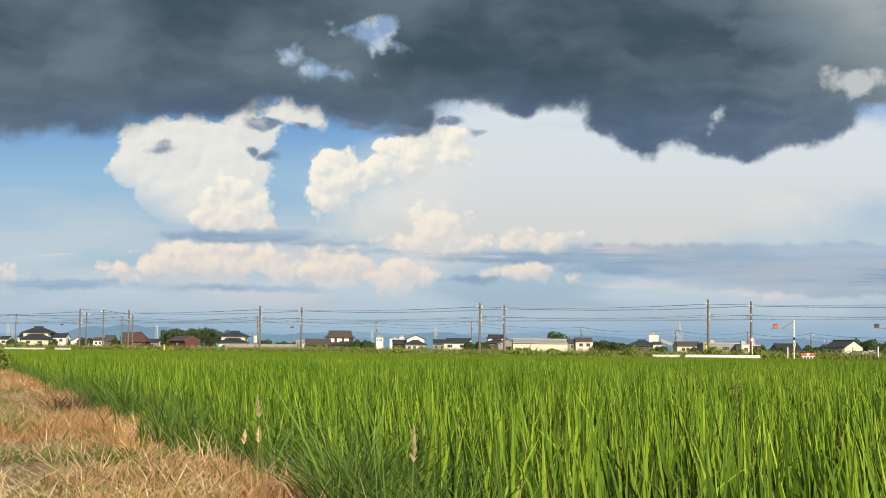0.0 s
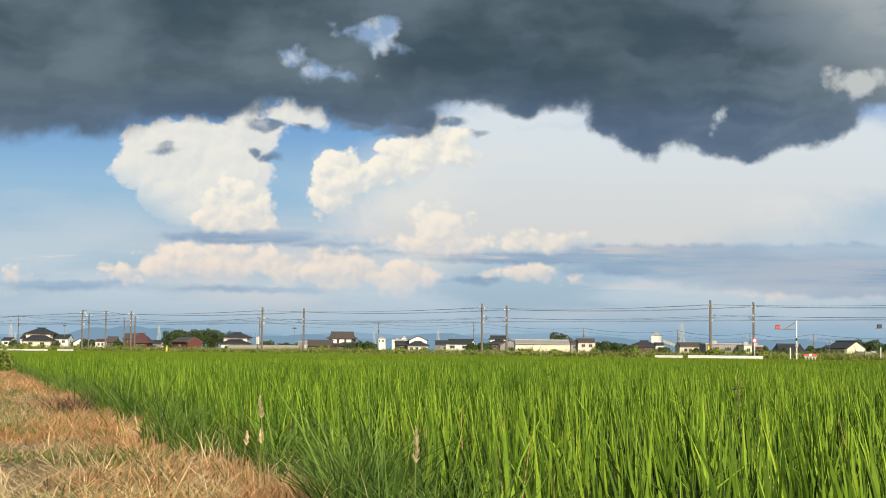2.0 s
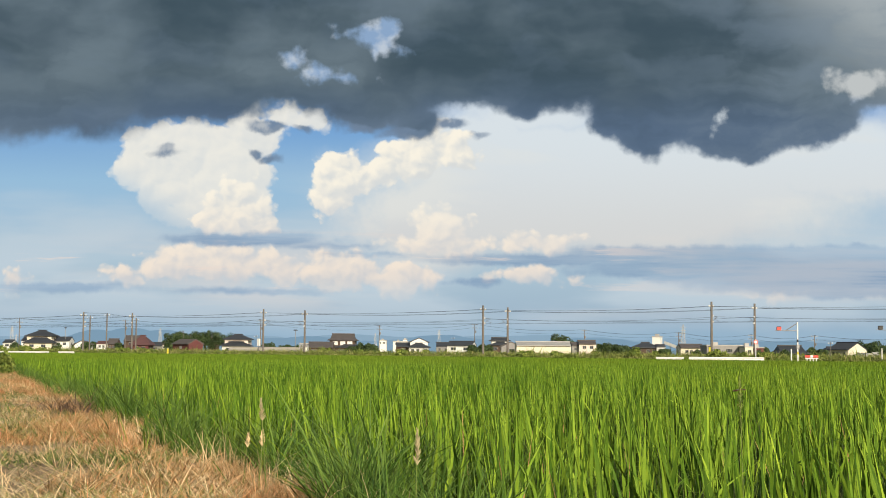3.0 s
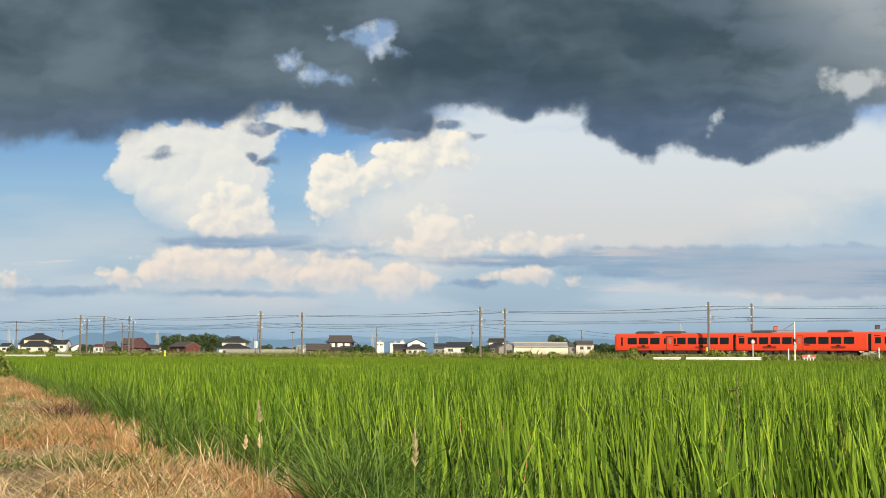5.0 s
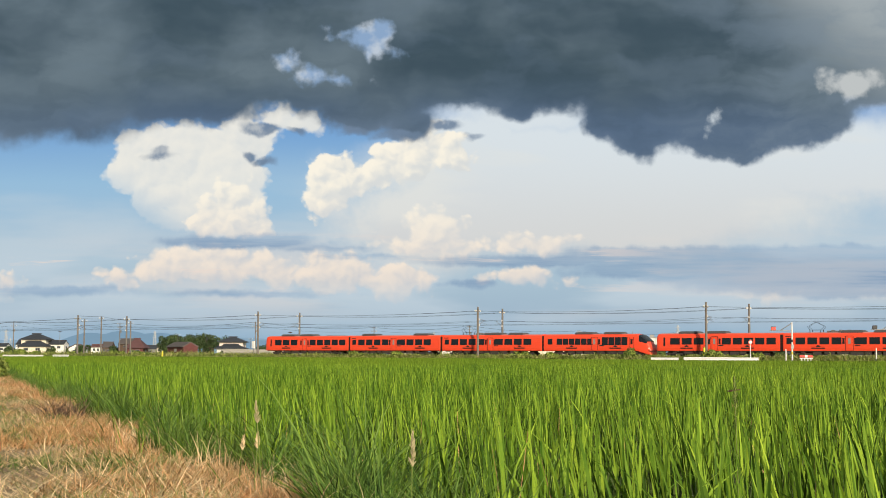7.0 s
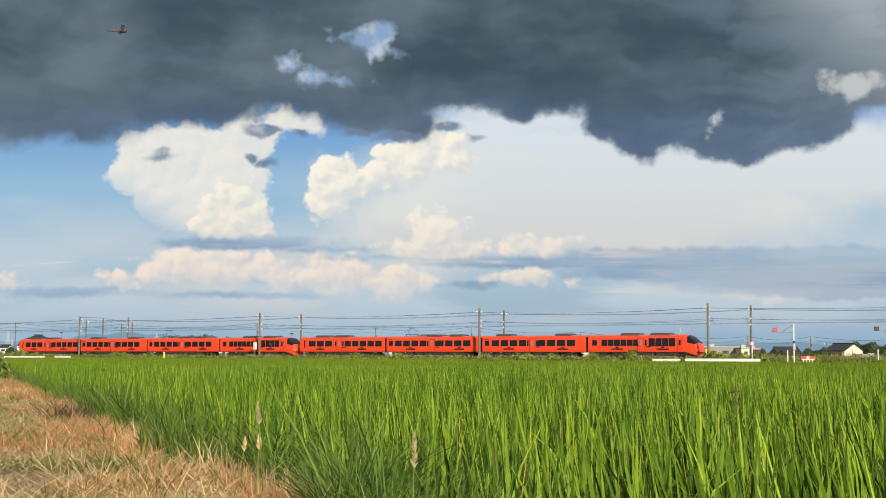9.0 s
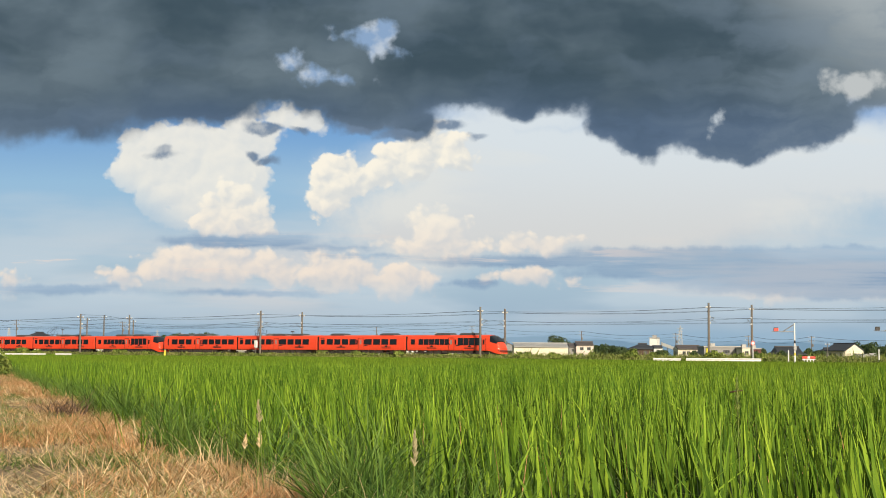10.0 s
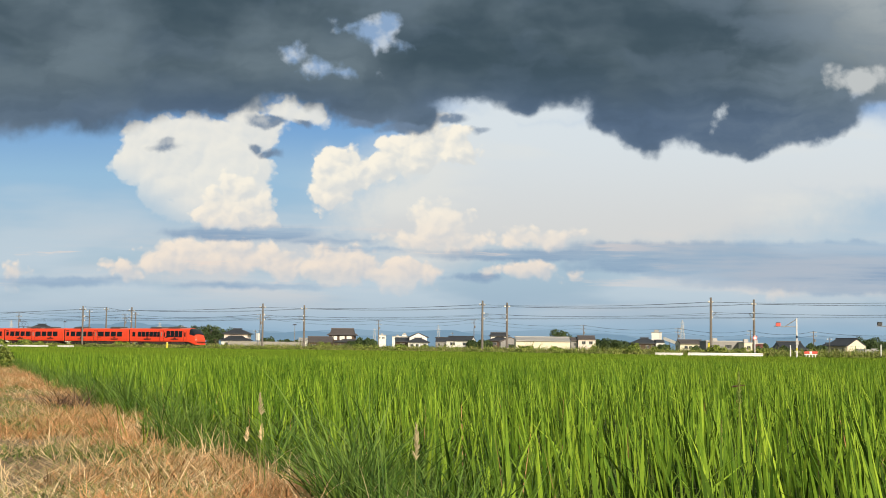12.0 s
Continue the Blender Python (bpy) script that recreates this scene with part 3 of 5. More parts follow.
def railcar(m, kind):
    """kind: 'flat' a cab with a square front at -x, 'nose' a sleek cab at +x, 'mid', 'mid_panto'."""
    car = empty("railcar", m, "", "train")
    h = BODY / 2
    bm = B()
    prof = profile()
    if kind == "nose":
        # body, then a nose raked back towards the roof
        rings = [[(x, y, z) for y, z in prof] for x in (-h, h - 3.15)]
        for x, k, low, top in ((h - 2.70, 0.99, 0.85, 3.46), (h - 2.2, 0.975, 0.70, 3.16), (h - 1.75, 0.955, 0.55, 2.80), (h - 1.35, 0.93, 0.42, 2.42),
                               (h - 1.08, 0.90, 0.34, 2.08), (h - 0.88, 0.86, 0.32, 1.74), (h - 0.72, 0.80, 0.34, 1.36)):
            rings.append([(x, y * k, low + (z - RED_LOW) / (RED_TOP - RED_LOW) * (top - low)) for y, z in prof])
        loft(bm, rings)
    elif kind == "flat":
        rings = [[(-h + dx, y * k, z if z < 2 else z - dz) for y, z in prof] for dx, k, dz in ((0.0, 0.93, 0.14), (0.12, 0.975, 0.05), (0.45, 1.0, 0.0))]
        rings.append([(h, y, z) for y, z in prof])
        loft(bm, rings)
    else:
        loft(bm, [[(x, y * k, z) for y, z in prof] for x, k in ((-h, 0.97), (-h + 0.15, 1.0), (h - 0.15, 1.0), (h, 0.97))])
    part("body", bm, M["red"], car)
    # roof skin, a little proud of the body; grazing sheen is put into its colour
    x1 = h - 3.5 if kind == "nose" else h - 0.2
    top = [(y, z + 0.015) for y, z in prof[5:8]]
    lower = [(y, z - 0.03) for y, z in prof[5:8][::-1]]
    part("roof", loft(B(), [[(x, y, z) for y, z in top + lower] for x in (-h + 0.3, x1)]), M["redroof"], car, "roof skin paled with painted sun sheen")
    for sgn in (-1, 1):
        yy = sgn * (HALF_W - 0.012)

        def pane(x, w, hh, z, name="window", mat=None):
            ob = part(name, shared((name, w, hh), lambda: finish(box(B(), -w / 2, w / 2, -0.03, 0.03, -hh / 2, hh / 2, 0.012), name, mat or M["glass"])), None, car)
            ob.matrix_basis = pose(x, yy * (1 if z < 2.3 else 0.995), z, 0 if z < 2 else sgn * 2.5, 0, 0)
            return ob

        def door(x):
            d = part("door", shared("door", lambda: finish(box(B(), -0.50, 0.50, -0.022, 0.022, -1.0, 1.0, 0.02), "door", M["red"])), None, car)
            d.matrix_basis = pose(x, sgn * (HALF_W + 0.004), 2.02)
            seam = part("door_frame", shared("door_frame", lambda: finish(box(box(box(B(), -0.58, -0.52, -0.02, 0.02, -1.02, 1.04), 0.52, 0.58, -0.02, 0.02, -1.02, 1.04),
                        -0.52, 0.52, -0.02, 0.02, 1.0, 1.06), "door_frame", M["black"])), None, car)
            seam.matrix_basis = pose(x, sgn * (HALF_W - 0.008), 2.02)
            g = part("door_window", shared("door_window", lambda: finish(box(B(), -0.2, 0.2, -0.025, 0.025, -0.42, 0.42, 0.02), "door_window", M["frost"])), None, car)
            g.matrix_basis = pose(x, sgn * (HALF_W + 0.016), 2.33)
            for dx in (-0.85, 0.85):
                pane(x + dx, 0.32, 0.85, 2.33, "side_light")

        def emblem(x):
            bm = B()
            box(bm, -1.0, 1.0, -0.02, 0.02, -0.22, -0.08)
            box(bm, -1.05, 1.05, -0.02, 0.02, 0.0, 0.06)
            box(bm, -0.30, 0.30, -0.02, 0.02, 0.06, 0.22)
            box(bm, -0.12, 0.12, -0.02, 0.02, 0.22, 0.32)
            return finish(bm, "emblem", M["black"])

        def mark(x):
            ob = part("emblem", shared("emblem", lambda: emblem(0)), None, car)
            ob.matrix_basis = pose(x, sgn * (HALF_W - 0.002), 1.45)

        def plate(x, z, w=0.8, hh=0.16):
            pane(x, w, hh, z, "plate", M["black"])

        if kind in ("mid", "mid_panto"):
            pane(-h + 1.0, 0.85, 0.85, 2.36)
            for i in range(4):
                pane(-h + 2.65 + i * 1.78, 1.42, 0.98, 2.36)
                pane(h - 8.2 + i * 1.85, 1.5, 0.98, 2.36)
            door(-0.05), mark(-h + 5.3), mark(h - 4.2), plate(1.1, 1.72), plate(-h + 0.9, 3.05, 0.9, 0.1)
        elif kind == "nose":
            pane(-h + 1.2, 0.85, 0.9, 2.36)
            for i in range(6):
                pane(-h + 2.95 + i * 1.12, 1.02, 0.98, 2.36)
            for i in range(4):
                pane(h - 8.55 + i * 1.15, 1.06, 1.25, 2.42)
            door(-0.55), mark(-h + 5.2), mark(h - 6.7), plate(0.75, 1.72), plate(-1.6, 2.4, 0.3, 0.3)
            pane(h - 3.85, 0.36, 0.8, 2.33, "side_light")
            seam = part("cab_door", shared("cab_door", lambda: finish(box(box(B(), -0.4, -0.36, -0.02, 0.02, -1.0, 1.0), 0.36, 0.4, -0.02, 0.02, -1.0, 1.0),
                        "cab_door", M["black"])), None, car)
            seam.matrix_basis = pose(h - 3.85, sgn * (HALF_W - 0.006), 2.0)
        else:
            for i in range(3):
                pane(-h + 3.1 + i * 1.95, 1.6, 0.98, 2.36)
            for i in range(5):
                pane(h - 8.3 + i * 1.75, 1.42, 0.98, 2.36)
            pane(-h + 1.3, 0.3, 1.3, 2.3, "side_light")
            door(-0.35), mark(-h + 5.0), mark(h - 5.0), plate(0.7, 1.72)
        if kind == "nose":
            lamp = part("headlight", shared("headlight", lambda: finish(box(B(), -0.16, 0.16, -0.05, 0.05, -0.1, 0.1, 0.04), "headlight", M["lampglass"])), None, car)
            lamp.matrix_basis = pose(h - 0.97, sgn * 1.21, 1.30, 0, 0, -sgn * 28)
    # skirts, gear boxes and bogies
    rnd = random.Random(int(m.translation.x * 10) % 97)
    bm = B()
    x = -h + 4.4
    while x < h - 5.2:
        w = rnd.uniform(0.8, 1.9)
        box(bm, x, x + w, -1.25, 1.25, rnd.uniform(0.28, 0.5), 0.93, 0.03)
        x += w + rnd.uniform(0.1, 0.5)
    box(bm, -h + 0.3, h - 0.3, -1.3, 1.3, 0.82, 0.95)
    part("underfloor_gear", bm, M["under"], car)
    for bx in (-h + 2.9, h - 3.2):
        bogie(car, bx)
    if kind != "flat":
        part("gangway", box(B(), -h - 0.23, -h, -1.25, 1.25, 0.85, 3.3, 0.04), M["black"], car)
    if kind != "nose":
        part("gangway", box(B(), h, h + 0.23, -1.25, 1.25, 0.85, 3.3, 0.04), M["black"], car)

    def unit(x, w, hh=0.30):
        ob = part("roof_unit", loft(B(), [[(x - w / 2 + a, -1.0 + b, z), (x + w / 2 - a, -1.0 + b, z), (x + w / 2 - a, 1.0 - b, z), (x - w / 2 + a, 1.0 - b, z)]
                                          for a, b, z in ((0, 0, RED_TOP - 0.06), (0, 0, RED_TOP + hh * 0.6), (0.25, 0.15, RED_TOP + hh), (0.32, 0.3, RED_TOP + hh + 0.02))]), M["unit"], car)
        return ob
    if kind == "mid_panto":
        pantograph(car, -h + 4.6)
        unit(0.2, 3.2), unit(h - 5.2, 2.8)
        bm = B()
        for i in range(6):
            box(bm, -h + 6.3 + i * 0.6, -h + 6.6 + i * 0.6, -0.5, 0.5, RED_TOP, RED_TOP + 0.25 + 0.12 * (i % 2), 0.02)
        part("roof_gear", bm, M["steel"], car)
    elif kind == "mid":
        unit(-h + 4.0, 3.0), unit(h - 4.4, 3.0)
    elif kind == "nose":
        unit(-2.7, 3.2), unit(h - 7.4, 3.2)
    else:
        unit(-h + 5.1, 3.2), unit(-0.3, 3.2)
    if kind == "nose":
        # black windscreen wrapped over the rake
        rings = []
        for x, k, z0, z1 in ((h - 2.62, 1.0, 2.38, 3.42), (h - 2.2, 0.985, 2.28, 3.19), (h - 1.75, 0.965, 2.18, 2.83), (h - 1.34, 0.935, 2.08, 2.45)):
            rings.append([(x + 0.02, -HALF_W * k, z0), (x + 0.03, -HALF_W * k * 0.93, z1 - 0.10), (x + 0.04, -HALF_W * k * 0.6, z1 + 0.03), (x + 0.05, 0, z1 + 0.06),
                          (x + 0.04, HALF_W * k * 0.6, z1 + 0.03), (x + 0.03, HALF_W * k * 0.93, z1 - 0.10), (x + 0.02, HALF_W * k, z0)])
        part("windscreen", loft(B(), rings), M["glass"], car, "black wraparound windscreen")
        bm = B()
        rod(bm, (h - 4.4, 0, 3.55), (h - 4.4, 0, 3.95), 0.03)
        part("aerial", bm, M["steel"], car)
    if kind == "flat":
        part("windscreen", box(B(), -h - 0.03, -h + 0.05, -1.1, 1.1, 2.15, 3.0, 0.02), M["glass"], car, "square black cab windscreen")
        for y in (-0.95, 0.95):
            part("headlight", box(B(), -h - 0.04, -h + 0.05, y - 0.16, y + 0.16, 1.35, 1.55, 0.02), M["lampglass"], car)
    return car


TURN = math.degrees(math.atan2(ALONG.y, ALONG.x))


def car_pose(s):
    p = line_at(s, HALF_W, RAIL_Z)
    return pose(p.x, p.y, p.z, 0, 0, TURN)


LABELS = {
    "flat": "red express railcar with square cab front and dark windows",
    "mid": "red express railcar with dark windows and grey roof units",
    "mid_panto": "red express railcar with dark windows and raised pantograph",
    "nose": "red express railcar with sleek raked nose and black windscreen",
}
TRAIN = []
for i, kind in enumerate(("flat", "mid", "mid_panto", "nose", "flat", "mid_panto", "mid", "nose")):
    TRAIN.append(tagged(railcar(car_pose(330 + CAR * (i + 0.5)), kind), LABELS[kind], group="cars of the red train"))
# how far the front of the train has come along the line
HEAD = [(0.0, 328.0), (3.0, 217.9), (4.8, 151.8), (7.0, 71.2), (9.0, -1.9), (12.0, -109.3)]


# ---------------------------------------------------------------- masts and wires
def mast(s, back, top, arm_side, name="catenary_mast"):
    p = line_at(s, back, 0.3)
    thing = empty(name, pose(p.x, p.y, p.z, 0, 0, TURN), "weathered grey concrete mast carrying the overhead wires", "mast", "railway masts")
    hgt = top - p.z
    part("pole", rod(B(), (0, 0, 0), (0, 0, hgt), 0.21, 0.155, 14), M["concrete"], thing)
    part("cap", rod(B(), (0, 0, hgt), (0, 0, hgt + 0.05), 0.17, 0.14, 14), M["steel"], thing)
    y = arm_side
    bm = B()
    rod(bm, (0, 0, 6.95 - p.z), (0.0, y * 2.0, 6.85 - p.z), 0.035)
    rod(bm, (0, 0, 5.95 - p.z), (0.0, y * 1.9, 6.80 - p.z), 0.035)
    rod(bm, (0, y * 1.2, 6.45 - p.z), (0.0, y * 2.7, 6.15 - p.z), 0.025)
    part("cantilever", bm, M["steel"], thing, "galvanised cantilever arm")
    bm = B()
    rod(bm, (-0.0, -0.9, hgt - 0.75), (0, 0.6, hgt - 0.75), 0.045)
    part("crossarm", bm, M["steel"], thing)
    for yy, zz in ((y * 0.3, 6.95 - p.z), (y * 0.3, 6.05 - p.z), (-0.8, hgt - 0.62), (0.5, hgt - 0.62)):
        bm = B()
        for i in range(3):
            rod(bm, (0, yy + 0.09 * i, zz), (0, yy + 0.09 * i + 0.06, zz), 0.15, 0.10, 10)
        part("insulator", bm, M["china"], thing)
    return thing


NEAR = (-80.0, -30.4, 19.7, 70.6, 120.2, 161.3, 210.5)
FAR_S = (-72.0, -23.0, 24.0, 72.6, 119.0, 164.2, 214.0)
for s in NEAR:
    mast(s, -1.35, 9.0, 1)
for s in FAR_S:
    mast(s, 8.2, 9.0, -1)


def wire(pts, r, label, sag=0.3, group="railway wires"):
    """One cable hung from point to point with a little sag."""
    cu = bpy.data.curves.new("cable", "CURVE")
    cu.dimensions, cu.bevel_depth, cu.bevel_resolution = "3D", r, 1
    path = []
    for a, b in zip(pts, pts[1:]):
        for i in range(10):
            t = i / 10
            p = a.lerp(b, t)
            path.append((p.x, p.y, p.z - 4 * sag * t * (1 - t)))
    path.append(tuple(pts[-1]))
    sp = cu.splines.new("POLY")
    sp.points.add(len(path) - 1)
    for q, p in zip(sp.points, path):
        q.co = (*p, 1)
    cu.materials.append(M["wire"])
    return tagged(new("cable", cu), label, "cable", group)


def spans(ss, back, z):
    return [line_at(s, back, z) for s in (-180, -130) + tuple(ss) + (260, 310)]


for ss, backs in ((NEAR, (-1.35, 1.45)), (FAR_S, (8.2, 5.35))):
    sign = 1 if backs[0] < 0 else -1
    wire(spans(ss, backs[0] - sign * 0.8, 8.35), 0.022, "dark feeder cable along the mast tops", 0.45)
    wire(spans(ss, backs[0] + sign * 0.5, 8.35), 0.018, "dark feeder cable along the mast tops", 0.4)
    wire(spans(ss, backs[1], 6.85), 0.018, "messenger wire above the track", 0.5)
    wire(spans(ss, backs[1], 6.10), 0.016, "contact wire above the track", 0.03)


# ---------------------------------------------------------------- rice
RNG = np.random.default_rng(5)


def hills(y0, y1, row_gap, hill_gap, spread, jitter=0.035):
    """Feet of rice plants in rows that run beside the levee, between two distances."""
    u = np.array([-0.332, 0.943])
    w = np.array([0.943, 0.332])
    ext = y1 * 1.2 + 10
    a = np.arange(-ext, ext, hill_gap)
    b = np.arange(-ext, ext, row_gap)
    A, Bb = np.meshgrid(a, b)
    xy = A.reshape(-1, 1) * u + Bb.reshape(-1, 1) * w
    xy += RNG.normal(0, jitter, xy.shape)
    x, y = xy[:, 0], xy[:, 1]
    keep = (y >= y0) & (y < y1) & (np.abs(x) < spread * y + 0.6)
    edge = 1.50 - 0.352 * y + 0.15 * np.sin(y * 1.3) + 0.09 * np.sin(y * 3.7) + 0.20
    keep &= x > edge
    # the paddy ends before the railway bank
    dist = (x + 91.4) * -0.5744 + (y - 298.7) * -0.8186
    keep &= dist > 8.5 + np.clip(x + 5, 0, 60) * 0.9
    return xy[keep]


def rice_mesh(name, xy, per, height, width, mat, segs, tuft=0.045, over=0.13):
    n = len(xy)
    foot = np.repeat(xy, per, axis=0)
    foot = np.c_[foot + RNG.normal(0, tuft, foot.shape), np.zeros(n * per)]
    # slow swells of growth across the field
    swell = 0.03 * np.sin(foot[:, 0] * 0.9 + foot[:, 1] * 0.4) + 0.03 * np.sin(foot[:, 1] * 0.23 - foot[:, 0] * 0.5)
    h = RNG.normal(height, 0.075, n * per) + swell + np.repeat(RNG.normal(0, 0.035, n), per)
    h = np.clip(h, 0.25, height + over)
    lean = np.abs(RNG.normal(0.08, 0.10, n * per))
    # most blades stand straight, some arch over
    droop = np.where(RNG.uniform(0, 1, n * per) < 0.16, RNG.uniform(0.25, 0.75, n * per), np.abs(RNG.normal(0.03, 0.06, n * per)))
    wid = width * RNG.uniform(0.65, 1.25, n * per)
    return blades(name, RNG, foot, h, wid, lean, droop, mat, segs, bias=(-0.04, 0.02))


PATCHES = []


def build_rice():
    near = hills(1.5, 9.0, 0.33, 0.23, 0.40)
    # near plants in patches that rock in the wind
    cell = np.floor((near[:, 0] + 4) / 1.1) * 100 + np.floor(near[:, 1] / 1.2)
    for c in np.unique(cell):
        xy = near[cell == c]
        mid = xy.mean(axis=0)
        me = rice_mesh("rice_patch", xy - mid, 9, 0.71 - 0.008 * mid[1], 0.0190, M["rice"], 5, 0.036)
        ob = tagged(new("rice_patch", me), "dense upright green rice plants swaying in the wind", "rice", "swaying rice", "stuff")
        ob.location = (mid[0], mid[1], 0.0)
        PATCHES.append(ob)
    for y0, y1, rg, hg, per, wid, segs in ((9.0, 20, 0.31, 0.21, 8, 0.0195, 4), (20, 50, 0.32, 0.26, 11, 0.022, 3), (50, 110, 0.5, 0.45, 9, 0.035, 2), (110, 300, 0.9, 0.9, 7, 0.09, 2)):
        xy = hills(y0, y1, rg, hg, 0.36)
        me = rice_mesh("rice_field", xy, per, 0.64 if y1 < 30 else 0.61 if y1 < 60 else 0.56 if y1 < 120 else 0.52, wid, M["rice"] if y1 < 60 else M["rice_far"], segs, 0.05 + y0 * 0.002,
                       0.13 if y1 < 60 else 0.07)
        tagged(new("rice_field", me), "wide green rice field before the railway", "rice", kind="stuff")

    # dull low leaves and sheaths, coloured dark to stand for shade between plants
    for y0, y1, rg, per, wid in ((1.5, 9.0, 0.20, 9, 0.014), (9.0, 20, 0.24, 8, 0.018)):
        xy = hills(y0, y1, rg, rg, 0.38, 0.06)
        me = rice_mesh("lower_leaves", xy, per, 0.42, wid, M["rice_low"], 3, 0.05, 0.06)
        tagged(new("lower_leaves", me), "dull low rice leaves darkened for shade between plants", "rice", kind="stuff")
    # a few withered blades among the green
    some = hills(3.4, 12.0, 0.9, 0.8, 0.38)
    me = rice_mesh("withered_blades", some, 2, 0.56, 0.007, M["russet"], 5)
    tagged(new("withered_blades", me), "scattered yellowed blades among the rice", "rice", kind="stuff")


build_rice()


# ---------------------------------------------------------------- levee grass
def strew(n, y0, y1, d0, d1, near_power=1.6):
    """Random feet on the levee between two distances ahead and two distances from its edge."""
    y = y0 + (y1 - y0) * RNG.uniform(0, 1, n) ** near_power
    d = RNG.uniform(d0, d1, n)
    e = 1.50 - 0.352 * y + 0.15 * np.sin(y * 1.3) + 0.09 * np.sin(y * 3.7)
    z = np.array([levee_z(a, b, c) for a, b, c in zip(e + d, y, d)])
    return np.c_[e + d, y + d * 0.3, np.maximum(z - 0.01, 0.0)], d


def tufts(name, roots, per, spread, height, width, lean, droop, mat, label, segs=4, bias=(0.0, 0.0)):
    """Tufts of several blades that rise from one root."""
    n = len(roots) * per
    foot = np.repeat(roots, per, axis=0)
    foot[:, :2] += RNG.normal(0, spread, (n, 2))
    tall = np.repeat(RNG.uniform(height[0], height[1], len(roots)), per) * RNG.uniform(0.45, 1.1, n)
    me = blades(name, RNG, foot, tall, RNG.uniform(*width, n), RNG.uniform(*lean, n), RNG.uniform(*droop, n), mat, segs, bias)
    return tagged(new(name, me), label, "grass", kind="stuff")


def build_levee_grass():
    # matted cuttings lie nearly flat; green comes through in patches away from the paddy
    foot, d = strew(78000, 4.2, 46, -2.1, 0.12, 2.6)
    kind = noise_field(foot, 1.1) + RNG.normal(0, 0.09, len(foot)) + np.clip(d + 0.8, -0.4, 0.6) * 0.28
    for name, mask, mat, h0, h1, lean0, lean1, label in (
            ("dry_grass", (kind > 0.40) & (kind < 0.60), M["straw"], 0.012, 0.05, 0.8, 4.5, "matted pale straw cuttings on the levee"),
            ("russet_grass", kind >= 0.60, M["russet"], 0.02, 0.10, 0.3, 2.4, "withered russet grass on the levee"),
            ("short_grass", kind <= 0.40, M["grass"], 0.02, 0.075, 0.3, 2.0, "short dull green grass among the straw")):
        f = foot[mask]
        n = len(f)
        me = blades(name, RNG, f, RNG.uniform(h0, h1, n) * (0.7 + lumps(f)), RNG.uniform(0.003, 0.007, n), RNG.uniform(lean0, lean1, n), RNG.uniform(0, 0.7, n), mat, 3)
        tagged(new(name, me), label, "grass", kind="stuff")
    f = foot[RNG.uniform(0, 1, len(foot)) < 0.22]
    n = len(f)
    me = blades("loose_straw", RNG, f + np.array([0, 0, 0.02]), RNG.uniform(0.012, 0.06, n) * (0.6 + lumps(f)), RNG.uniform(0.003, 0.005, n), RNG.uniform(0.8, 5.0, n), RNG.uniform(0, 0.4, n), M["straw"], 3)
    tagged(new("loose_straw", me), "loose bleached straw strewn over the levee", "grass", kind="stuff")
    # standing russet tufts towards the paddy, with bare hollows between them
    roots, d = strew(4200, 4.3, 50, -1.15, 0.12, 1.9)
    keep = noise_field(roots, 1.5) + np.clip(d + 0.5, -0.5, 0.5) * 0.30 + RNG.normal(0, 0.05, len(d)) > 0.50
    tufts("russet_tufts", roots[keep], 26, 0.028, (0.05, 0.17), (0.0024, 0.0048), (0.15, 1.2), (0.0, 0.9), M["russet"], "standing withered russet tufts at the levee's edge")
    roots, d = strew(420, 4.3, 30, -1.5, 0.10, 1.9)
    tufts("straw_tufts", roots, 10, 0.035, (0.06, 0.18), (0.0025, 0.005), (0.3, 1.5), (0.0, 0.6), M["straw"], "bleached stalks standing among the russet tufts")
    # dull green tufts on the trodden top
    roots, d = strew(900, 4.3, 40, -2.1, -0.45, 1.9)
    keep = noise_field(roots, 0.9) < 0.50
    tufts("green_tufts", roots[keep], 22, 0.045, (0.03, 0.11), (0.003, 0.007), (0.3, 1.5), (0.0, 0.8), M["grass"], "dull green grass tufts on the levee top")
    # rank weeds where levee and paddy meet
    roots, d = strew(4600, 3.7, 52, -0.10, 0.62, 2.0)
    keep = noise_field(roots, 0.8) + RNG.normal(0, 0.08, len(d)) > 0.40
    tufts("verge_weeds", roots[keep], 14, 0.030, (0.18, 0.46), (0.004, 0.009), (0.04, 0.55), (0.0, 0.7), M["verge"], "rank dark green grass along the paddy edge", 5)
    for name, mat, n, label in (("sedge", "verge", 620, "tall dark sedge crowding the rice's edge"), ("barnyard_grass", "rice", 420, "yellow-green weeds crowding the rice's edge")):
        roots, d = strew(n * 2, 4.7, 16, -0.10, 0.75, 1.3)
        roots = roots[noise_field(roots + np.array([n, 0, 0]), 1.3) + d * 0.2 > 0.54]
        tufts(name, roots, 9, 0.035, (0.36, 0.66), (0.005, 0.011), (0.05, 0.50), (0.1, 0.8), M[mat], label, 5, (-0.04, 0.0))
    # a dead, dark clump of stalks
    roots = np.c_[-3.40 + RNG.normal(0, 0.16, 14), 12.4 + RNG.normal(0, 0.25, 14), np.full(14, 0.35)]
    tufts("dead_stalks", roots, 16, 0.05, (0.12, 0.30), (0.004, 0.009), (0.2, 1.2), (0.0, 0.8), M["dead"], "dead dark brown stalks on the levee")
    roots, d = strew(46, 4.6, 12, -0.35, 0.40, 1.2)
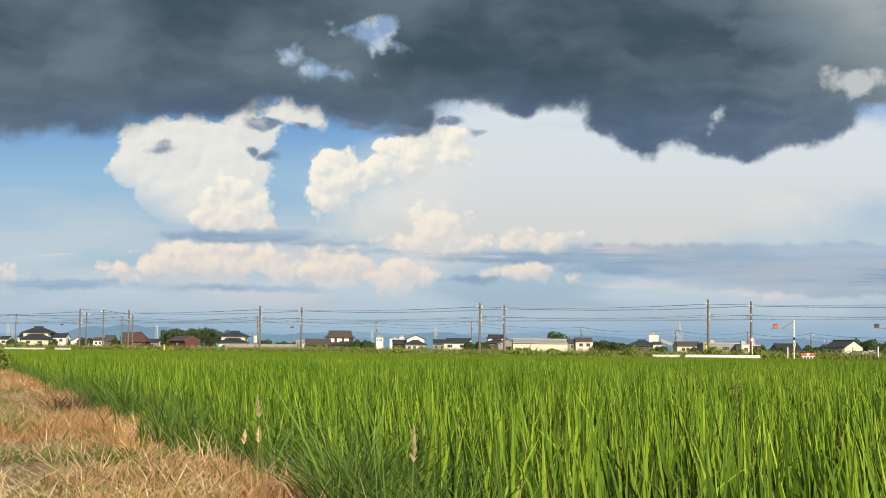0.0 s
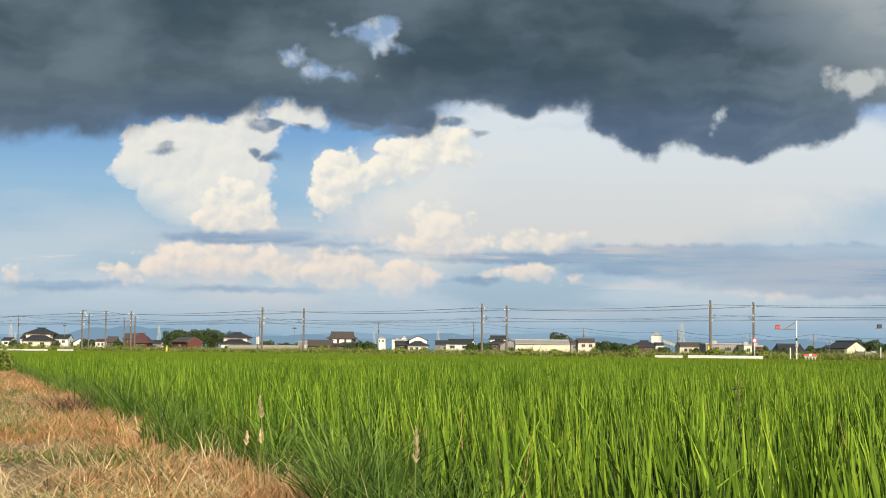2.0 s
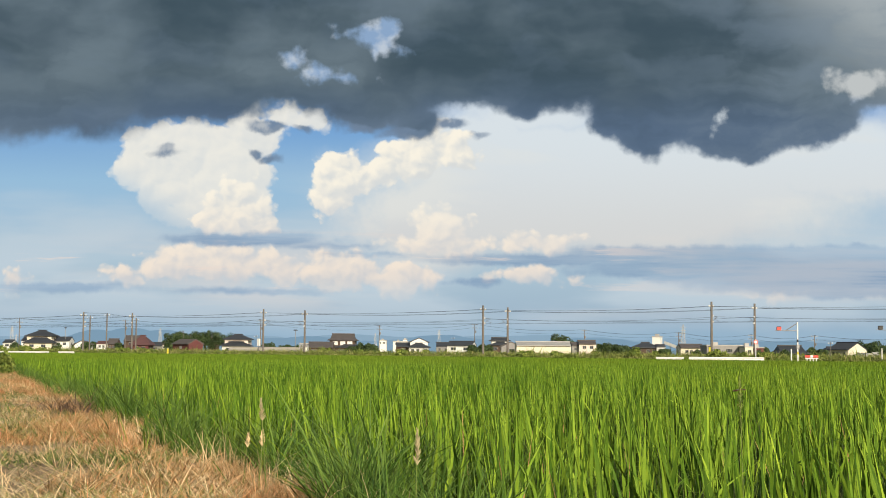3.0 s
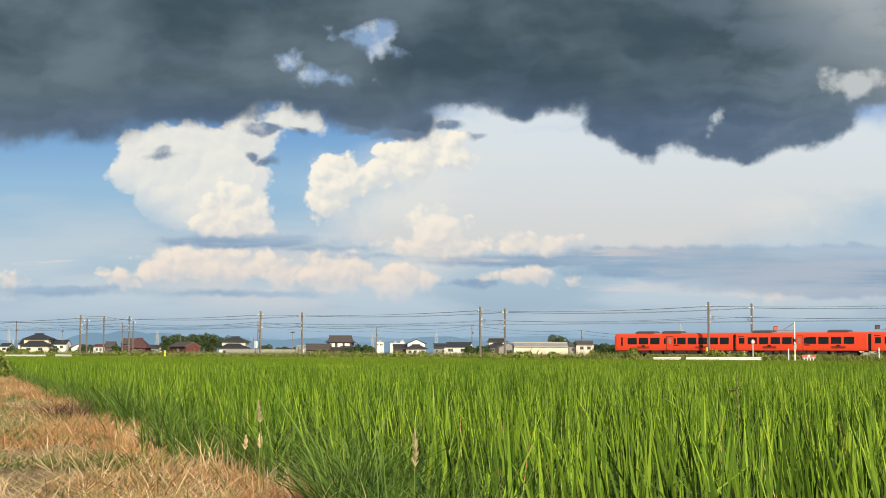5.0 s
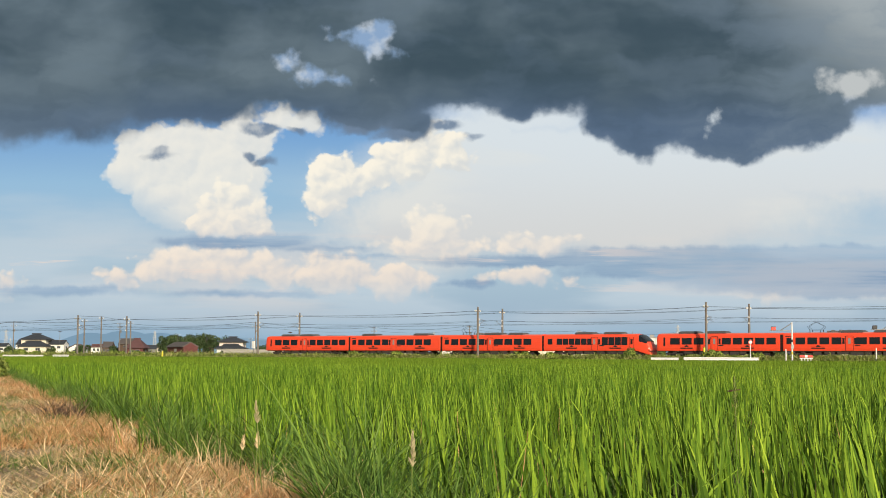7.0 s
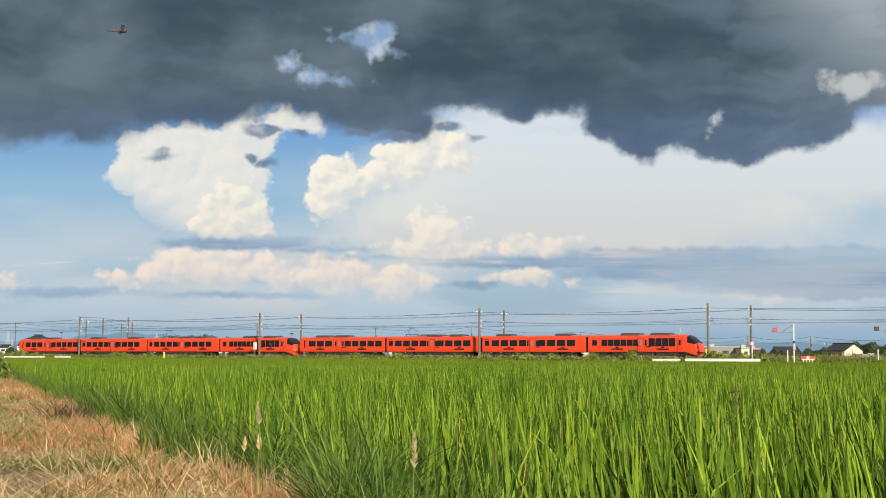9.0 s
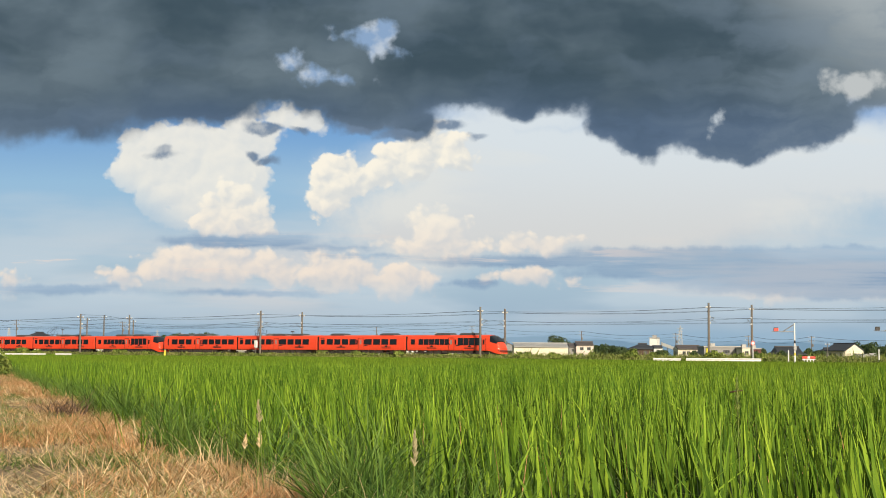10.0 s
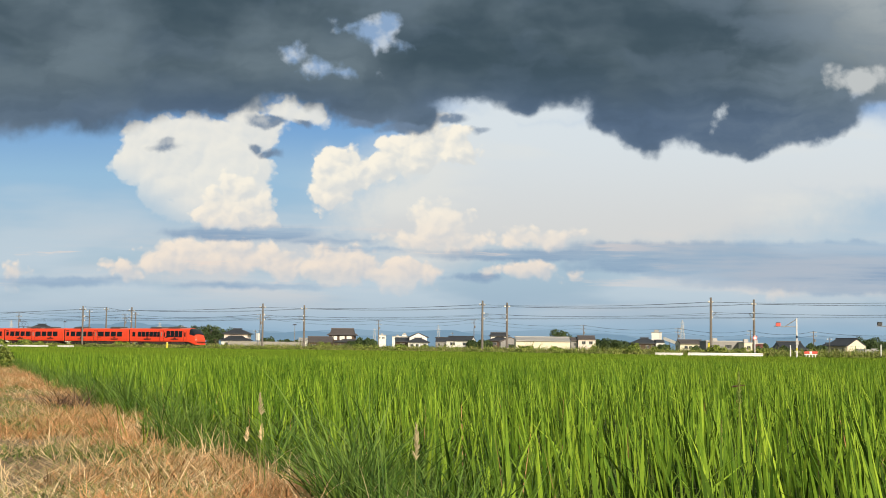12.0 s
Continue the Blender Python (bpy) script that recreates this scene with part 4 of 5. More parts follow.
    tufts("arching_blades", roots, 3, 0.05, (0.22, 0.40), (0.006, 0.010), (0.4, 1.0), (0.1, 0.6), M["rice"], "long arching yellow-green blades over the levee's edge", 6)
    roots, d = strew(420, 3.9, 10, -0.30, 0.60, 1.3)
    tufts("dry_stems", roots, 6, 0.04, (0.10, 0.28), (0.003, 0.005), (0.1, 0.8), (0.0, 0.5), M["straw"], "dry stems among the verge weeds")


def lumps(p):
    return np.clip(noise_field(p, 2.3) - 0.45, 0, 1) * 3.2


def noise_field(p, scale):
    return np.array([0.5 + 0.5 * noise.noise(Vector((x * scale, y * scale, 0.3))) for x, y, z in p])


build_levee_grass()


# ---------------------------------------------------------------- bank weeds
def build_weeds():
    def clumps(name, n, s0, s1, b0, b1, z_low, z_high, size, label, mat, blades_each):
        s = RNG.uniform(s0, s1, n)
        b = RNG.uniform(b0, b1, n)
        x = SIDE0.x + ALONG.x * s + BACK.x * b
        y = SIDE0.y + ALONG.y * s + BACK.y * b
        ground = np.interp(b, [-6.5, -3.0, 10.5, 14], [0.0, 0.42, 0.42, 0.0])
        lump = 0.5 + 0.5 * np.sin(s * 0.61 + np.sin(s * 0.17) * 3) * np.sin(s * 0.23 + b)
        h = (z_low + (z_high - z_low) * RNG.uniform(0, 1, n) * (0.45 + 0.55 * lump))
        foot = np.repeat(np.c_[x, y, ground], blades_each, axis=0)
        foot[:, :2] += RNG.normal(0, size, (len(foot), 2))
        hh = np.repeat(h, blades_each) * RNG.uniform(0.5, 1.1, len(foot))
        me = blades(name, RNG, foot, hh, RNG.uniform(0.06, 0.16, len(foot)), RNG.uniform(0.05, 0.9, len(foot)), RNG.uniform(0, 0.9, len(foot)), mat, 3)
        tagged(new(name, me), label, "weeds", kind="stuff")
    clumps("bank_weeds", 5500, -60, 260, -7.5, -1.9, 0.50, 1.30, 0.32, "rank green weeds along the railway bank", M["weed"], 9)
    clumps("pale_weeds", 1700, 10, 240, -7.0, -2.2, 0.55, 1.40, 0.26, "pale yellow-green seeding grass on the bank", M["paleweed"], 9)
    clumps("far_weeds", 6000, -150, 300, 9.5, 70, 0.9, 2.5, 0.6, "rough green growth beyond the tracks", M["weed"], 7)
    clumps("far_pale_weeds", 3000, -150, 300, 9.5, 45, 0.9, 2.4, 0.5, "tall yellow-green reeds beyond the tracks", M["paleweed"], 7)


build_weeds()


def leafy(rng, centre, radius, count, size):
    """Small leaf quads scattered over uneven clumps; arrays to be joined."""
    balls = []
    for i in range(11):
        d = rng.normal(0, 1, 3)
        d /= np.linalg.norm(d)
        balls.append((centre + d * radius * rng.uniform(0.25, 0.72), radius.mean() * rng.uniform(0.28, 0.5)))
    pick = rng.integers(0, len(balls), count)
    d = rng.normal(0, 1, (count, 3))
    d /= np.linalg.norm(d, axis=1)[:, None]
    c = np.array([b[0] for b in balls])[pick] + d * (np.array([b[1] for b in balls])[pick] * rng.uniform(0.65, 1.08, count))[:, None]
    a = rng.normal(0, 1, (count, 3))
    a /= np.linalg.norm(a, axis=1)[:, None]
    b = np.cross(a, d)
    b /= np.linalg.norm(b, axis=1)[:, None] + 1e-6
    s = size * rng.uniform(0.5, 1.2, count)[:, None]
    v = np.stack([c - a * s, c + b * s * 0.55, c + a * s, c - b * s * 0.55], axis=1)
    return v.reshape(-1, 3)


def build_leafy_weeds():
    # a bushy weed where the levee turns off
    v = leafy(RNG, np.array([-9.75, 30.2, 0.62]), np.array([0.26, 0.5, 0.36]), 900, 0.05)
    me = mesh_from_arrays("weed_bush", v, np.arange(len(v)).reshape(-1, 4), M["weed"])
    tagged(new("weed_bush", me), "bushy yellow-green weed beside the paddy", "weed", kind="stuff")


build_leafy_weeds()


def tree(x, y, top, wide):
    rng = np.random.default_rng(int(abs(x * 31 + y * 7)))
    thing = empty("tree", pose(x, y, 0), "dark green leafy tree with a broad crown", "tree", "village trees")
    bm = B()
    trunk = top * 0.45
    rod(bm, (0, 0, 0), (0.1, 0, trunk), 0.045 * top, 0.025 * top, 9)
    for k in range(5):
        a = k * 1.3 + 0.4
        rod(bm, (0.08, 0, trunk * 0.9), (math.cos(a) * wide * 0.28, math.sin(a) * wide * 0.28, top * 0.72), 0.02 * top, 0.008 * top, 6)
    part("trunk", bm, M["bark"], thing)
    v = leafy(rng, np.array([0, 0, top * 0.56]), np.array([wide * 0.5, wide * 0.5, top * 0.44]), 2600, 0.32)
    q = np.arange(len(v)).reshape(-1, 4)
    part("crown", mesh_from_arrays("crown", v, q, M["leaf"]), None, thing)


def window(thing, x, y, z, w, h, turn=0):
    win = part("window", shared(("hw", round(w, 1), round(h, 1)), lambda: finish(box(B(), -w / 2, w / 2, -0.05, 0.05, -h / 2, h / 2, 0.02), "window", M["frame"])), None, thing)
    win.matrix_basis = pose(x, y, z, 0, 0, turn)
    p = part("pane", shared(("hp", round(w, 1), round(h, 1)), lambda: finish(box(box(B(), -w / 2 + 0.08, -0.03, -0.065, 0.03, -h / 2 + 0.08, h / 2 - 0.08),
             0.03, w / 2 - 0.08, -0.065, 0.03, -h / 2 + 0.08, h / 2 - 0.08), "pane", M["pane"])), None, win)
    return p


def roof_mesh(w, d, z0, z1, kind, over=0.7):
    """A solid roof slab with overhanging eaves; its ridge runs along x ('hip', 'gable', 'irimoya') or y ('gable90')."""
    W, D = w / 2 + over, d / 2 + over
    t = 0.22
    bm = B()
    if kind == "flat":
        box(bm, -w / 2 - 0.15, w / 2 + 0.15, -d / 2 - 0.15, d / 2 + 0.15, z0, z0 + 0.3, 0.03)
        box(bm, -w / 4, -w / 4 + 1.2, -0.6, 0.6, z0 + 0.3, z0 + 1.0, 0.03)
        return bm
    if kind == "hip":
        r = max(W - D, W * 0.18)
        top = [(-r, 0, z1), (r, 0, z1)]
    elif kind == "gable":
        W = w / 2 + 0.3
        top = [(-W, 0, z1), (W, 0, z1)]
    elif kind == "gable90":
        D = d / 2 + 0.3
        top = [(0, -D, z1), (0, D, z1)]
    if kind == "irimoya":
        zm = z0 + (z1 - z0) * 0.38
        rings = [[(-W, -D, z0), (W, -D, z0), (W, D, z0), (-W, D, z0)],
                 [(-W, -D, z0 + t * 0.6), (W, -D, z0 + t * 0.6), (W, D, z0 + t * 0.6), (-W, D, z0 + t * 0.6)],
                 [(-W * 0.80, -D * 0.62, zm), (W * 0.80, -D * 0.62, zm), (W * 0.80, D * 0.62, zm), (-W * 0.80, D * 0.62, zm)],
                 [(-W * 0.76, -0.12, z1), (W * 0.76, -0.12, z1), (W * 0.76, 0.12, z1), (-W * 0.76, 0.12, z1)]]
        loft(bm, rings)
        box(bm, -W * 0.78, W * 0.78, -0.25, 0.25, z1 - 0.05, z1 + 0.25, 0.04)
        return bm
    eave = [bm.verts.new(p) for p in ((-W, -D, z0 - t), (W, -D, z0 - t), (W, D, z0 - t), (-W, D, z0 - t))]
    rim = [bm.verts.new(p) for p in ((-W, -D, z0), (W, -D, z0), (W, D, z0), (-W, D, z0))]
    a, b = (bm.verts.new(p) for p in top)
    for i in range(4):
        j = (i + 1) % 4
        bm.faces.new((eave[i], eave[j], rim[j], rim[i]))
    bm.faces.new(eave[::-1])
    if kind == "gable90":
        bm.faces.new((rim[0], rim[1], a)), bm.faces.new((rim[1], rim[2], b, a)), bm.faces.new((rim[2], rim[3], b)), bm.faces.new((rim[3], rim[0], a, b))
    else:
        bm.faces.new((rim[0], rim[1], b, a)), bm.faces.new((rim[1], rim[2], b)), bm.faces.new((rim[2], rim[3], a, b)), bm.faces.new((rim[3], rim[0], a))
    bmesh.ops.recalc_face_normals(bm, faces=bm.faces)
    return bm


def house(x, y, yaw, label, blocks, name="house", shrubs=1):
    """A building of one or more blocks (across, back, width over the eaves, depth, eave, ridge, roof kind, wall, roof, windows)."""
    thing = empty(name, pose(x, y, 0, 0, 0, yaw), label, "house" if name == "house" else "building", "village buildings")
    for bx, by, w, d, eave, ridge, kind, wall, roof, windows in blocks:
        over = 0.12 if kind == "flat" else 0.55 if "gable" in kind else 0.75
        w = max(1.8, w - 2 * over)
        here = Matrix.Translation((bx, by, 0))
        gx, gy = (0.29 if kind == "gable" else 0.0), (0.29 if kind == "gable90" else 0.0)
        bm = box(B(), -w / 2 - gx, w / 2 + gx, -d / 2 - gy, d / 2 + gy, -0.1, eave - 0.05)
        # gable ends closed in wall material just inside the roof slab
        if kind == "gable":
            for sx in (-1, 1):
                bm.faces.new([bm.verts.new((sx * (w / 2 + 0.306), yy, zz)) for yy, zz in ((-d / 2, eave - 0.2), (d / 2, eave - 0.2), (0, ridge - 0.3))])
        elif kind == "gable90":
            bm.faces.new([bm.verts.new((xx, -d / 2 - 0.306, zz)) for xx, zz in ((-w / 2, eave - 0.2), (w / 2, eave - 0.2), (0, ridge - 0.3))])
        pieces = [part("wall", bm, M[wall], thing), part("roof", roof_mesh(w, d, eave, ridge, kind, over), M[roof], thing)]
        if kind in ("gable", "hip"):
            r = (w / 2 + 0.5) if kind == "gable" else max(w / 2 - d / 2, w * 0.2)
            pieces.append(part("ridge_tiles", rod(B(), (-r, 0, ridge + 0.03), (r, 0, ridge + 0.03), 0.16, sides=6), M[roof], thing))
        if kind == "irimoya":
            # white plastered bays under the great roof
            for k in (-0.28, 0.02, 0.30):
                pieces.append(part("bay", box(B(), k * w - w * 0.10, k * w + w * 0.10, -d / 2 - 0.06, -d / 2 + 0.1, eave - 1.5, eave - 0.25, 0.02), M["plaster"], thing))
        for p in pieces:
            p.matrix_basis = here
        high = max(1.2, eave - 1.2)
        for i in range(windows):
            off = 0.06 * math.sin(i * 2.3 + x)
            window(thing, bx + (-0.5 + (i + 0.5) / windows + off) * w * 0.9, by - d / 2 - gy, high, min(1.7, w / windows * 0.5), 1.0)
        if kind != "flat":
            for sx in (-1, 1):
                window(thing, bx + sx * (w / 2 + gx), by, high, 1.4, 1.0, 90)
    # garden growth before the house
    rng = np.random.default_rng(int(abs(x * 13 + y)))
    w, d = blocks[0][2], blocks[0][3]
    for k in range(shrubs):
        side = -1 if k % 2 else 1
        shrub(x + side * w * rng.uniform(0.15, 0.5), y - d / 2 - 9.5, rng.uniform(1.6, 2.9), rng.uniform(3.0, 5.5), "leaf" if rng.uniform() < 0.5 else "weed",
              "rounded leafy garden shrub before a house")
    return thing


def shrub(x, y, top, wide, mat="leaf", label="rounded dark green garden shrub", group="garden shrubs", ground_z=0.0):
    rng = np.random.default_rng(int(abs(x * 17 + y * 5)))
    thing = empty("shrub", pose(x, y, ground_z), label, "shrub", group)
    bm = B()
    for k in range(4):
        a = k * 1.6
        rod(bm, (0, 0, -0.1), (math.cos(a) * wide * 0.2, math.sin(a) * wide * 0.2, top * 0.6), 0.07, 0.03, 5)
    part("stem", bm, M["bark"], thing)
    v = leafy(rng, np.array([0, 0, top * 0.5]), np.array([wide * 0.5, wide * 0.4, top * 0.5]), 900, 0.24)
    part("foliage", mesh_from_arrays("foliage", v, np.arange(len(v)).reshape(-1, 4), M[mat]), None, thing)


POLES = []


def utility_pole(x, y, top):
    thing = empty("utility_pole", pose(x, y, 0), "grey concrete utility pole with crossarms", "utility pole", "utility poles")
    part("pole", rod(B(), (0, 0, -0.2), (0, 0, top), 0.19, 0.12, 10), M["concrete"], thing)
    for z in (top - 0.4, top - 1.6):
        part("crossarm", box(B(), -1.0, 1.0, -0.06, 0.06, z - 0.06, z + 0.06), M["steel"], thing)
        for xx in (-0.9, 0.0, 0.9):
            part("insulator", rod(B(), (xx, 0, z + 0.06), (xx, 0, z + 0.28), 0.07, 0.05, 8), M["china"], thing)
    part("transformer", rod(B(), (0.35, -0.15, top - 3.4), (0.35, -0.15, top - 2.5), 0.26, sides=12), M["steel"], thing)
    POLES.append(Vector((x, y, top)))


def plain_pole(x, y, top, r):
    thing = empty("pole", pose(x, y, 0), "plain weathered pole beside the line", "pole", "plain poles")
    part("shaft", rod(B(), (0, 0, -0.2), (0, 0, top), r, r * 0.75, 10), M["concrete"], thing)
    part("bracket", rod(B(), (-0.6, 0, top - 0.5), (0.6, 0, top - 0.5), 0.04), M["steel"], thing)
    for xx in (-0.5, 0.5):
        part("insulator", rod(B(), (xx, 0, top - 0.5), (xx, 0, top - 0.25), 0.09, 0.06, 8), M["china"], thing)


def pylon(x, y, top):
    thing = empty("pylon", pose(x, y, 0), "pale lattice steel tower far off", "pylon", "pylons")
    base = top * 0.10
    bm = B()
    r = top * 0.008
    for sx in (-1, 1):
        for sy in (-1, 1):
            rod(bm, (sx * base, sy * base, -0.2), (sx * base * 0.12, sy * base * 0.12, top), r, r * 0.7, 5)
    part("leg_frame", bm, M["lattice"], thing)
    bm = B()
    for k in range(9):
        z0, z1 = top * k / 9, top * (k + 1) / 9
        w0, w1 = base * (1 - 0.88 * k / 9), base * (1 - 0.88 * (k + 1) / 9)
        rod(bm, (-w0, -w0, z0), (w1, -w1, z1), r * 0.6, sides=4)
        rod(bm, (w0, -w0, z0), (-w1, -w1, z1), r * 0.6, sides=4)
        rod(bm, (-w1, -w1, z1), (w1, -w1, z1), r * 0.6, sides=4)
    part("bracing", bm, M["lattice"], thing)
    for z in (0.72, 0.82, 0.92):
        part("arm", rod(B(), (-base * 0.9, 0, top * z), (base * 0.9, 0, top * z), r, sides=5), M["lattice"], thing)


# ---------------------------------------------------------------- village beyond the line
house(-153.65, 520, 0, "two-storey cream house with dark hipped tile roofs and side wings", [
    (0.0, 0, 10.77, 8, 6.46, 8.57, "hip", "cream", "tile", 2),
    (0.65, -5, 11.64, 5, 3.84, 5.67, "hip", "cream", "tile", 2),
    (7.87, 2, 6.25, 7, 4.66, 6.06, "gable", "plaster", "tile", 2),
    (-6.14, 2, 3.23, 7, 4.63, 6.03, "gable", "plaster", "tile", 1)], name="house", shrubs=2)
house(-178.70, 560, 0, "small white house with dark roof behind bushes", [
    (0.0, 0, 4.18, 7, 4.04, 5.08, "gable", "plaster", "tile", 1)], name="house", shrubs=1)
house(-132.51, 500, 0, "small white gabled house among shrubs", [
    (0.0, 0, 6.01, 7, 3.15, 4.6, "gable90", "plaster", "tilebrown", 1)], name="house", shrubs=1)
house(-128.71, 530, 0, "low brown house with weathered tin and tile roofs", [
    (0.0, 0, 4.39, 7, 3.62, 5.59, "gable", "timber", "tilebrown", 2),
    (-3.62, -2, 4.61, 5, 3.8, 4.57, "gable", "plaster", "tilered", 2)], name="house", shrubs=2)
house(-110.86, 500, 0, "maroon farmhouse under a broad red-brown hipped roof", [
    (0.0, 0, 7.46, 9, 3.26, 6.68, "hip", "brick", "tilered", 2),
    (-4.56, 4, 5.39, 8, 4.77, 6.53, "gable", "timber", "tilebrown", 1)], name="house", shrubs=1)
house(-114.18, 560, 0, "pale house with grey-brown roofs beside the trees", [
    (0.0, 0, 4.18, 6, 3.75, 5.26, "hip", "cream", "tilebrown", 2),
    (-3.6, -2, 5.34, 6, 3.25, 4.53, "gable", "greywall", "tile", 1)], name="house", shrubs=1)
house(-81.17, 430, 42, "maroon tin shed with grey-brown gabled roof", [
    (0.0, 0, 6.24, 9, 3.35, 4.86, "gable90", "brick", "tilebrown", 0)], name="shed", shrubs=0)
house(-101.82, 600, 0, "dark tiled house behind the trees", [
    (0.0, 0, 5.22, 7, 7.14, 9.13, "hip", "timber", "tile", 1)], name="house", shrubs=0)
house(-68.35, 450, 0, "two-storey pinkish house with two dark hipped roofs", [
    (0.0, 0, 9.14, 8, 5.12, 6.7, "hip", "pink", "tile", 3),
    (0.19, -4.5, 10.26, 5, 2.97, 4.28, "hip", "plaster", "tile", 3),
    (-3.45, 3, 4.1, 6, 3.59, 4.71, "hip", "timber", "tile", 1)], name="house", shrubs=1)
house(-43.60, 420, 0, "tiny white shed beside the yard wall", [
    (0.0, 0, 2.61, 5, 2.95, 3.65, "gable", "plaster", "tin", 1)], name="shed", shrubs=0)
house(-39.12, 430, 0, "low farm shed with weathered brown roof", [
    (0.0, 0, 8.38, 8, 2.61, 4.21, "gable", "timber", "tilebrown", 2)], name="shed", shrubs=1)
house(-33.75, 450, 0, "large dark farmhouse with tall hipped roof and white panels", [
    (0.0, 0, 9.7, 9, 4.9, 7.05, "irimoya", "timber", "tilebrown", 0),
    (2.33, -5, 10.63, 5, 2.78, 3.53, "hip", "timber", "tile", 2)], name="house", shrubs=1)
house(-32.06, 700, 0, "plain white flat-roofed block", [
    (0.0, 0, 3.77, 7, 7.3, 7.59, "flat", "plaster", "tin", 3)], name="building", shrubs=0)
house(-23.72, 720, 0, "white flat-roofed building with rooftop boxes", [
    (0.0, 0, 8.06, 9, 6.98, 7.28, "flat", "plaster", "tin", 4),
    (2.24, 1, 2.39, 4, 7.9, 8.19, "flat", "plaster", "tin", 0)], name="building", shrubs=0)
house(-9.35, 480, 0, "two-storey white house with dark gabled tile roofs", [
    (0.0, 0, 7.16, 8, 4.93, 6.43, "gable90", "plaster", "tile", 2),
    (0.0, -5.5, 8.35, 5, 3.14, 4.44, "hip", "plaster", "tile", 3),
    (-5.47, 1, 5.77, 7, 3.29, 4.58, "gable", "timber", "tile", 1)], name="house", shrubs=1)
house(-1.07, 470, 0, "grey house with dark gabled roof", [
    (0.0, 0, 4.87, 7, 3.47, 4.74, "gable", "greywall", "tile", 2)], name="house", shrubs=1)
house(5.31, 450, -12, "pale house with long dark roof", [
    (0.0, 0, 8.77, 8, 3.71, 5.01, "gable", "plaster", "tile", 2)], name="house", shrubs=1)
house(17.32, 440, 0, "dark two-storey house with boxed ridge and white band", [
    (0.0, 0, 6.93, 7, 5.13, 6.14, "irimoya", "plaster", "tile", 2),
    (0.09, -4, 8.21, 5, 3.86, 4.77, "hip", "timber", "tile", 2)], name="house", shrubs=1)
house(19.84, 420, 0, "gabled barn with grey-brown roof and pale front", [
    (0.0, 0, 6.96, 8, 3.24, 4.8, "gable90", "greywall", "tilebrown", 1)], name="barn", shrubs=1)
house(28.35, 400, 0, "long low shed with pale walls and tin roof", [
    (0.0, 0, 16.25, 9, 3.55, 4.63, "gable", "cream", "tin", 0)], name="shed", shrubs=0)
house(44.28, 430, 0, "small pinkish house with grey-brown roofs", [
    (0.0, 0, 5.88, 7, 4.42, 5.4, "gable", "pink", "tilebrown", 2),
    (-3.65, 1, 2.85, 6, 3.94, 4.74, "gable", "greywall", "tilebrown", 1)], name="house", shrubs=1)
house(61.27, 420, 0, "dark house with hipped tile roof and white wing", [
    (0.0, 0, 8.35, 9, 3.3, 4.87, "hip", "timber", "tile", 3),
    (4.0, -3, 3.13, 5, 3.69, 4.21, "gable", "plaster", "tile", 1)], name="house", shrubs=1)
house(68.11, 440, -20, "tall white silo building with shaded side", [
    (0.0, 0, 2.74, 4, 6.74, 6.83, "flat", "plaster", "tin", 0)], name="silo_building", shrubs=0)
house(71.45, 400, 0, "cream house with brown roof near the conveyor", [
    (0.0, 0, 7.29, 8, 3.24, 4.23, "gable", "cream", "tilebrown", 3)], name="house", shrubs=1)
house(72.8, 360, 0, "long grey flat-roofed workshop", [
    (0, 0, 10.1, 9, 3.50, 3.6, "flat", "greywall", "tin", 5)], name="workshop", shrubs=1)
house(77.3, 352, 0, "cream end block of the workshop", [
    (0, 0, 2.3, 7, 3.20, 3.4, "flat", "cream", "tin", 1)], name="workshop", shrubs=1)
house(80.53, 355, 0, "small red-brown brick block", [
    (0, 0, 2.8, 7, 3.00, 3.1, "flat", "brick", "tin", 1)], name="workshop", shrubs=1)
house(90.44, 360, 0, "dark traditional house with sweeping tile roof", [
    (0, 0, 8.2, 10, 1.62, 3.7, "irimoya", "timber", "tile", 3)], name="house", shrubs=1)
house(109.27, 390, 0, "dark tiled house beside the cream house", [
    (0, 0, 5.7, 8, 2.02, 3.7, "hip", "timber", "tile", 2)], name="house", shrubs=1)
house(102.77, 350, -60, "cream house with dark gabled roof", [
    (0, 0, 7.3, 6.5, 2.81, 4.6, "gable", "cream", "tile", 3)], name="house", shrubs=1)
house(88.87, 290, 0, "low white shed with pale tin roof", [
    (0, 0, 3.8, 6, 0.94, 1.8, "gable90", "plaster", "tin", 0)], name="shed", shrubs=1)
house(96.15, 300, 0, "low white storehouse with pale tin roof", [
    (0, 0, 5.5, 7, 0.94, 1.8, "gable", "plaster", "tin", 1)], name="shed", shrubs=1)
tree(-93.84, 470, 7.8, 8)
tree(-92.27, 480, 9.0, 10)
tree(-89.22, 485, 9.4, 10)
tree(-84.53, 480, 8.6, 9)
tree(-82.85, 490, 8.0, 8)
tree(-82.33, 520, 9.0, 8)
tree(40.3, 480, 9.4, 7)
tree(44.12, 470, 6.1, 6)
tree(114.72, 380, 5.1, 7)
tree(118.62, 385, 4.6, 7)
tree(104.95, 330, 4.1, 6)
tree(108.48, 335, 4.6, 7)
tree(-141.44, 520, 4.5, 4)
tree(-135.84, 530, 5.1, 4.5)
tree(-133.8, 535, 4.3, 4)
tree(-67.28, 520, 4.4, 7)
tree(-63.17, 540, 4.1, 8)
tree(-26.01, 440, 4.0, 7)
tree(-24.09, 445, 3.7, 7)
tree(50.77, 440, 4.4, 8)
tree(54.04, 440, 4.1, 8)
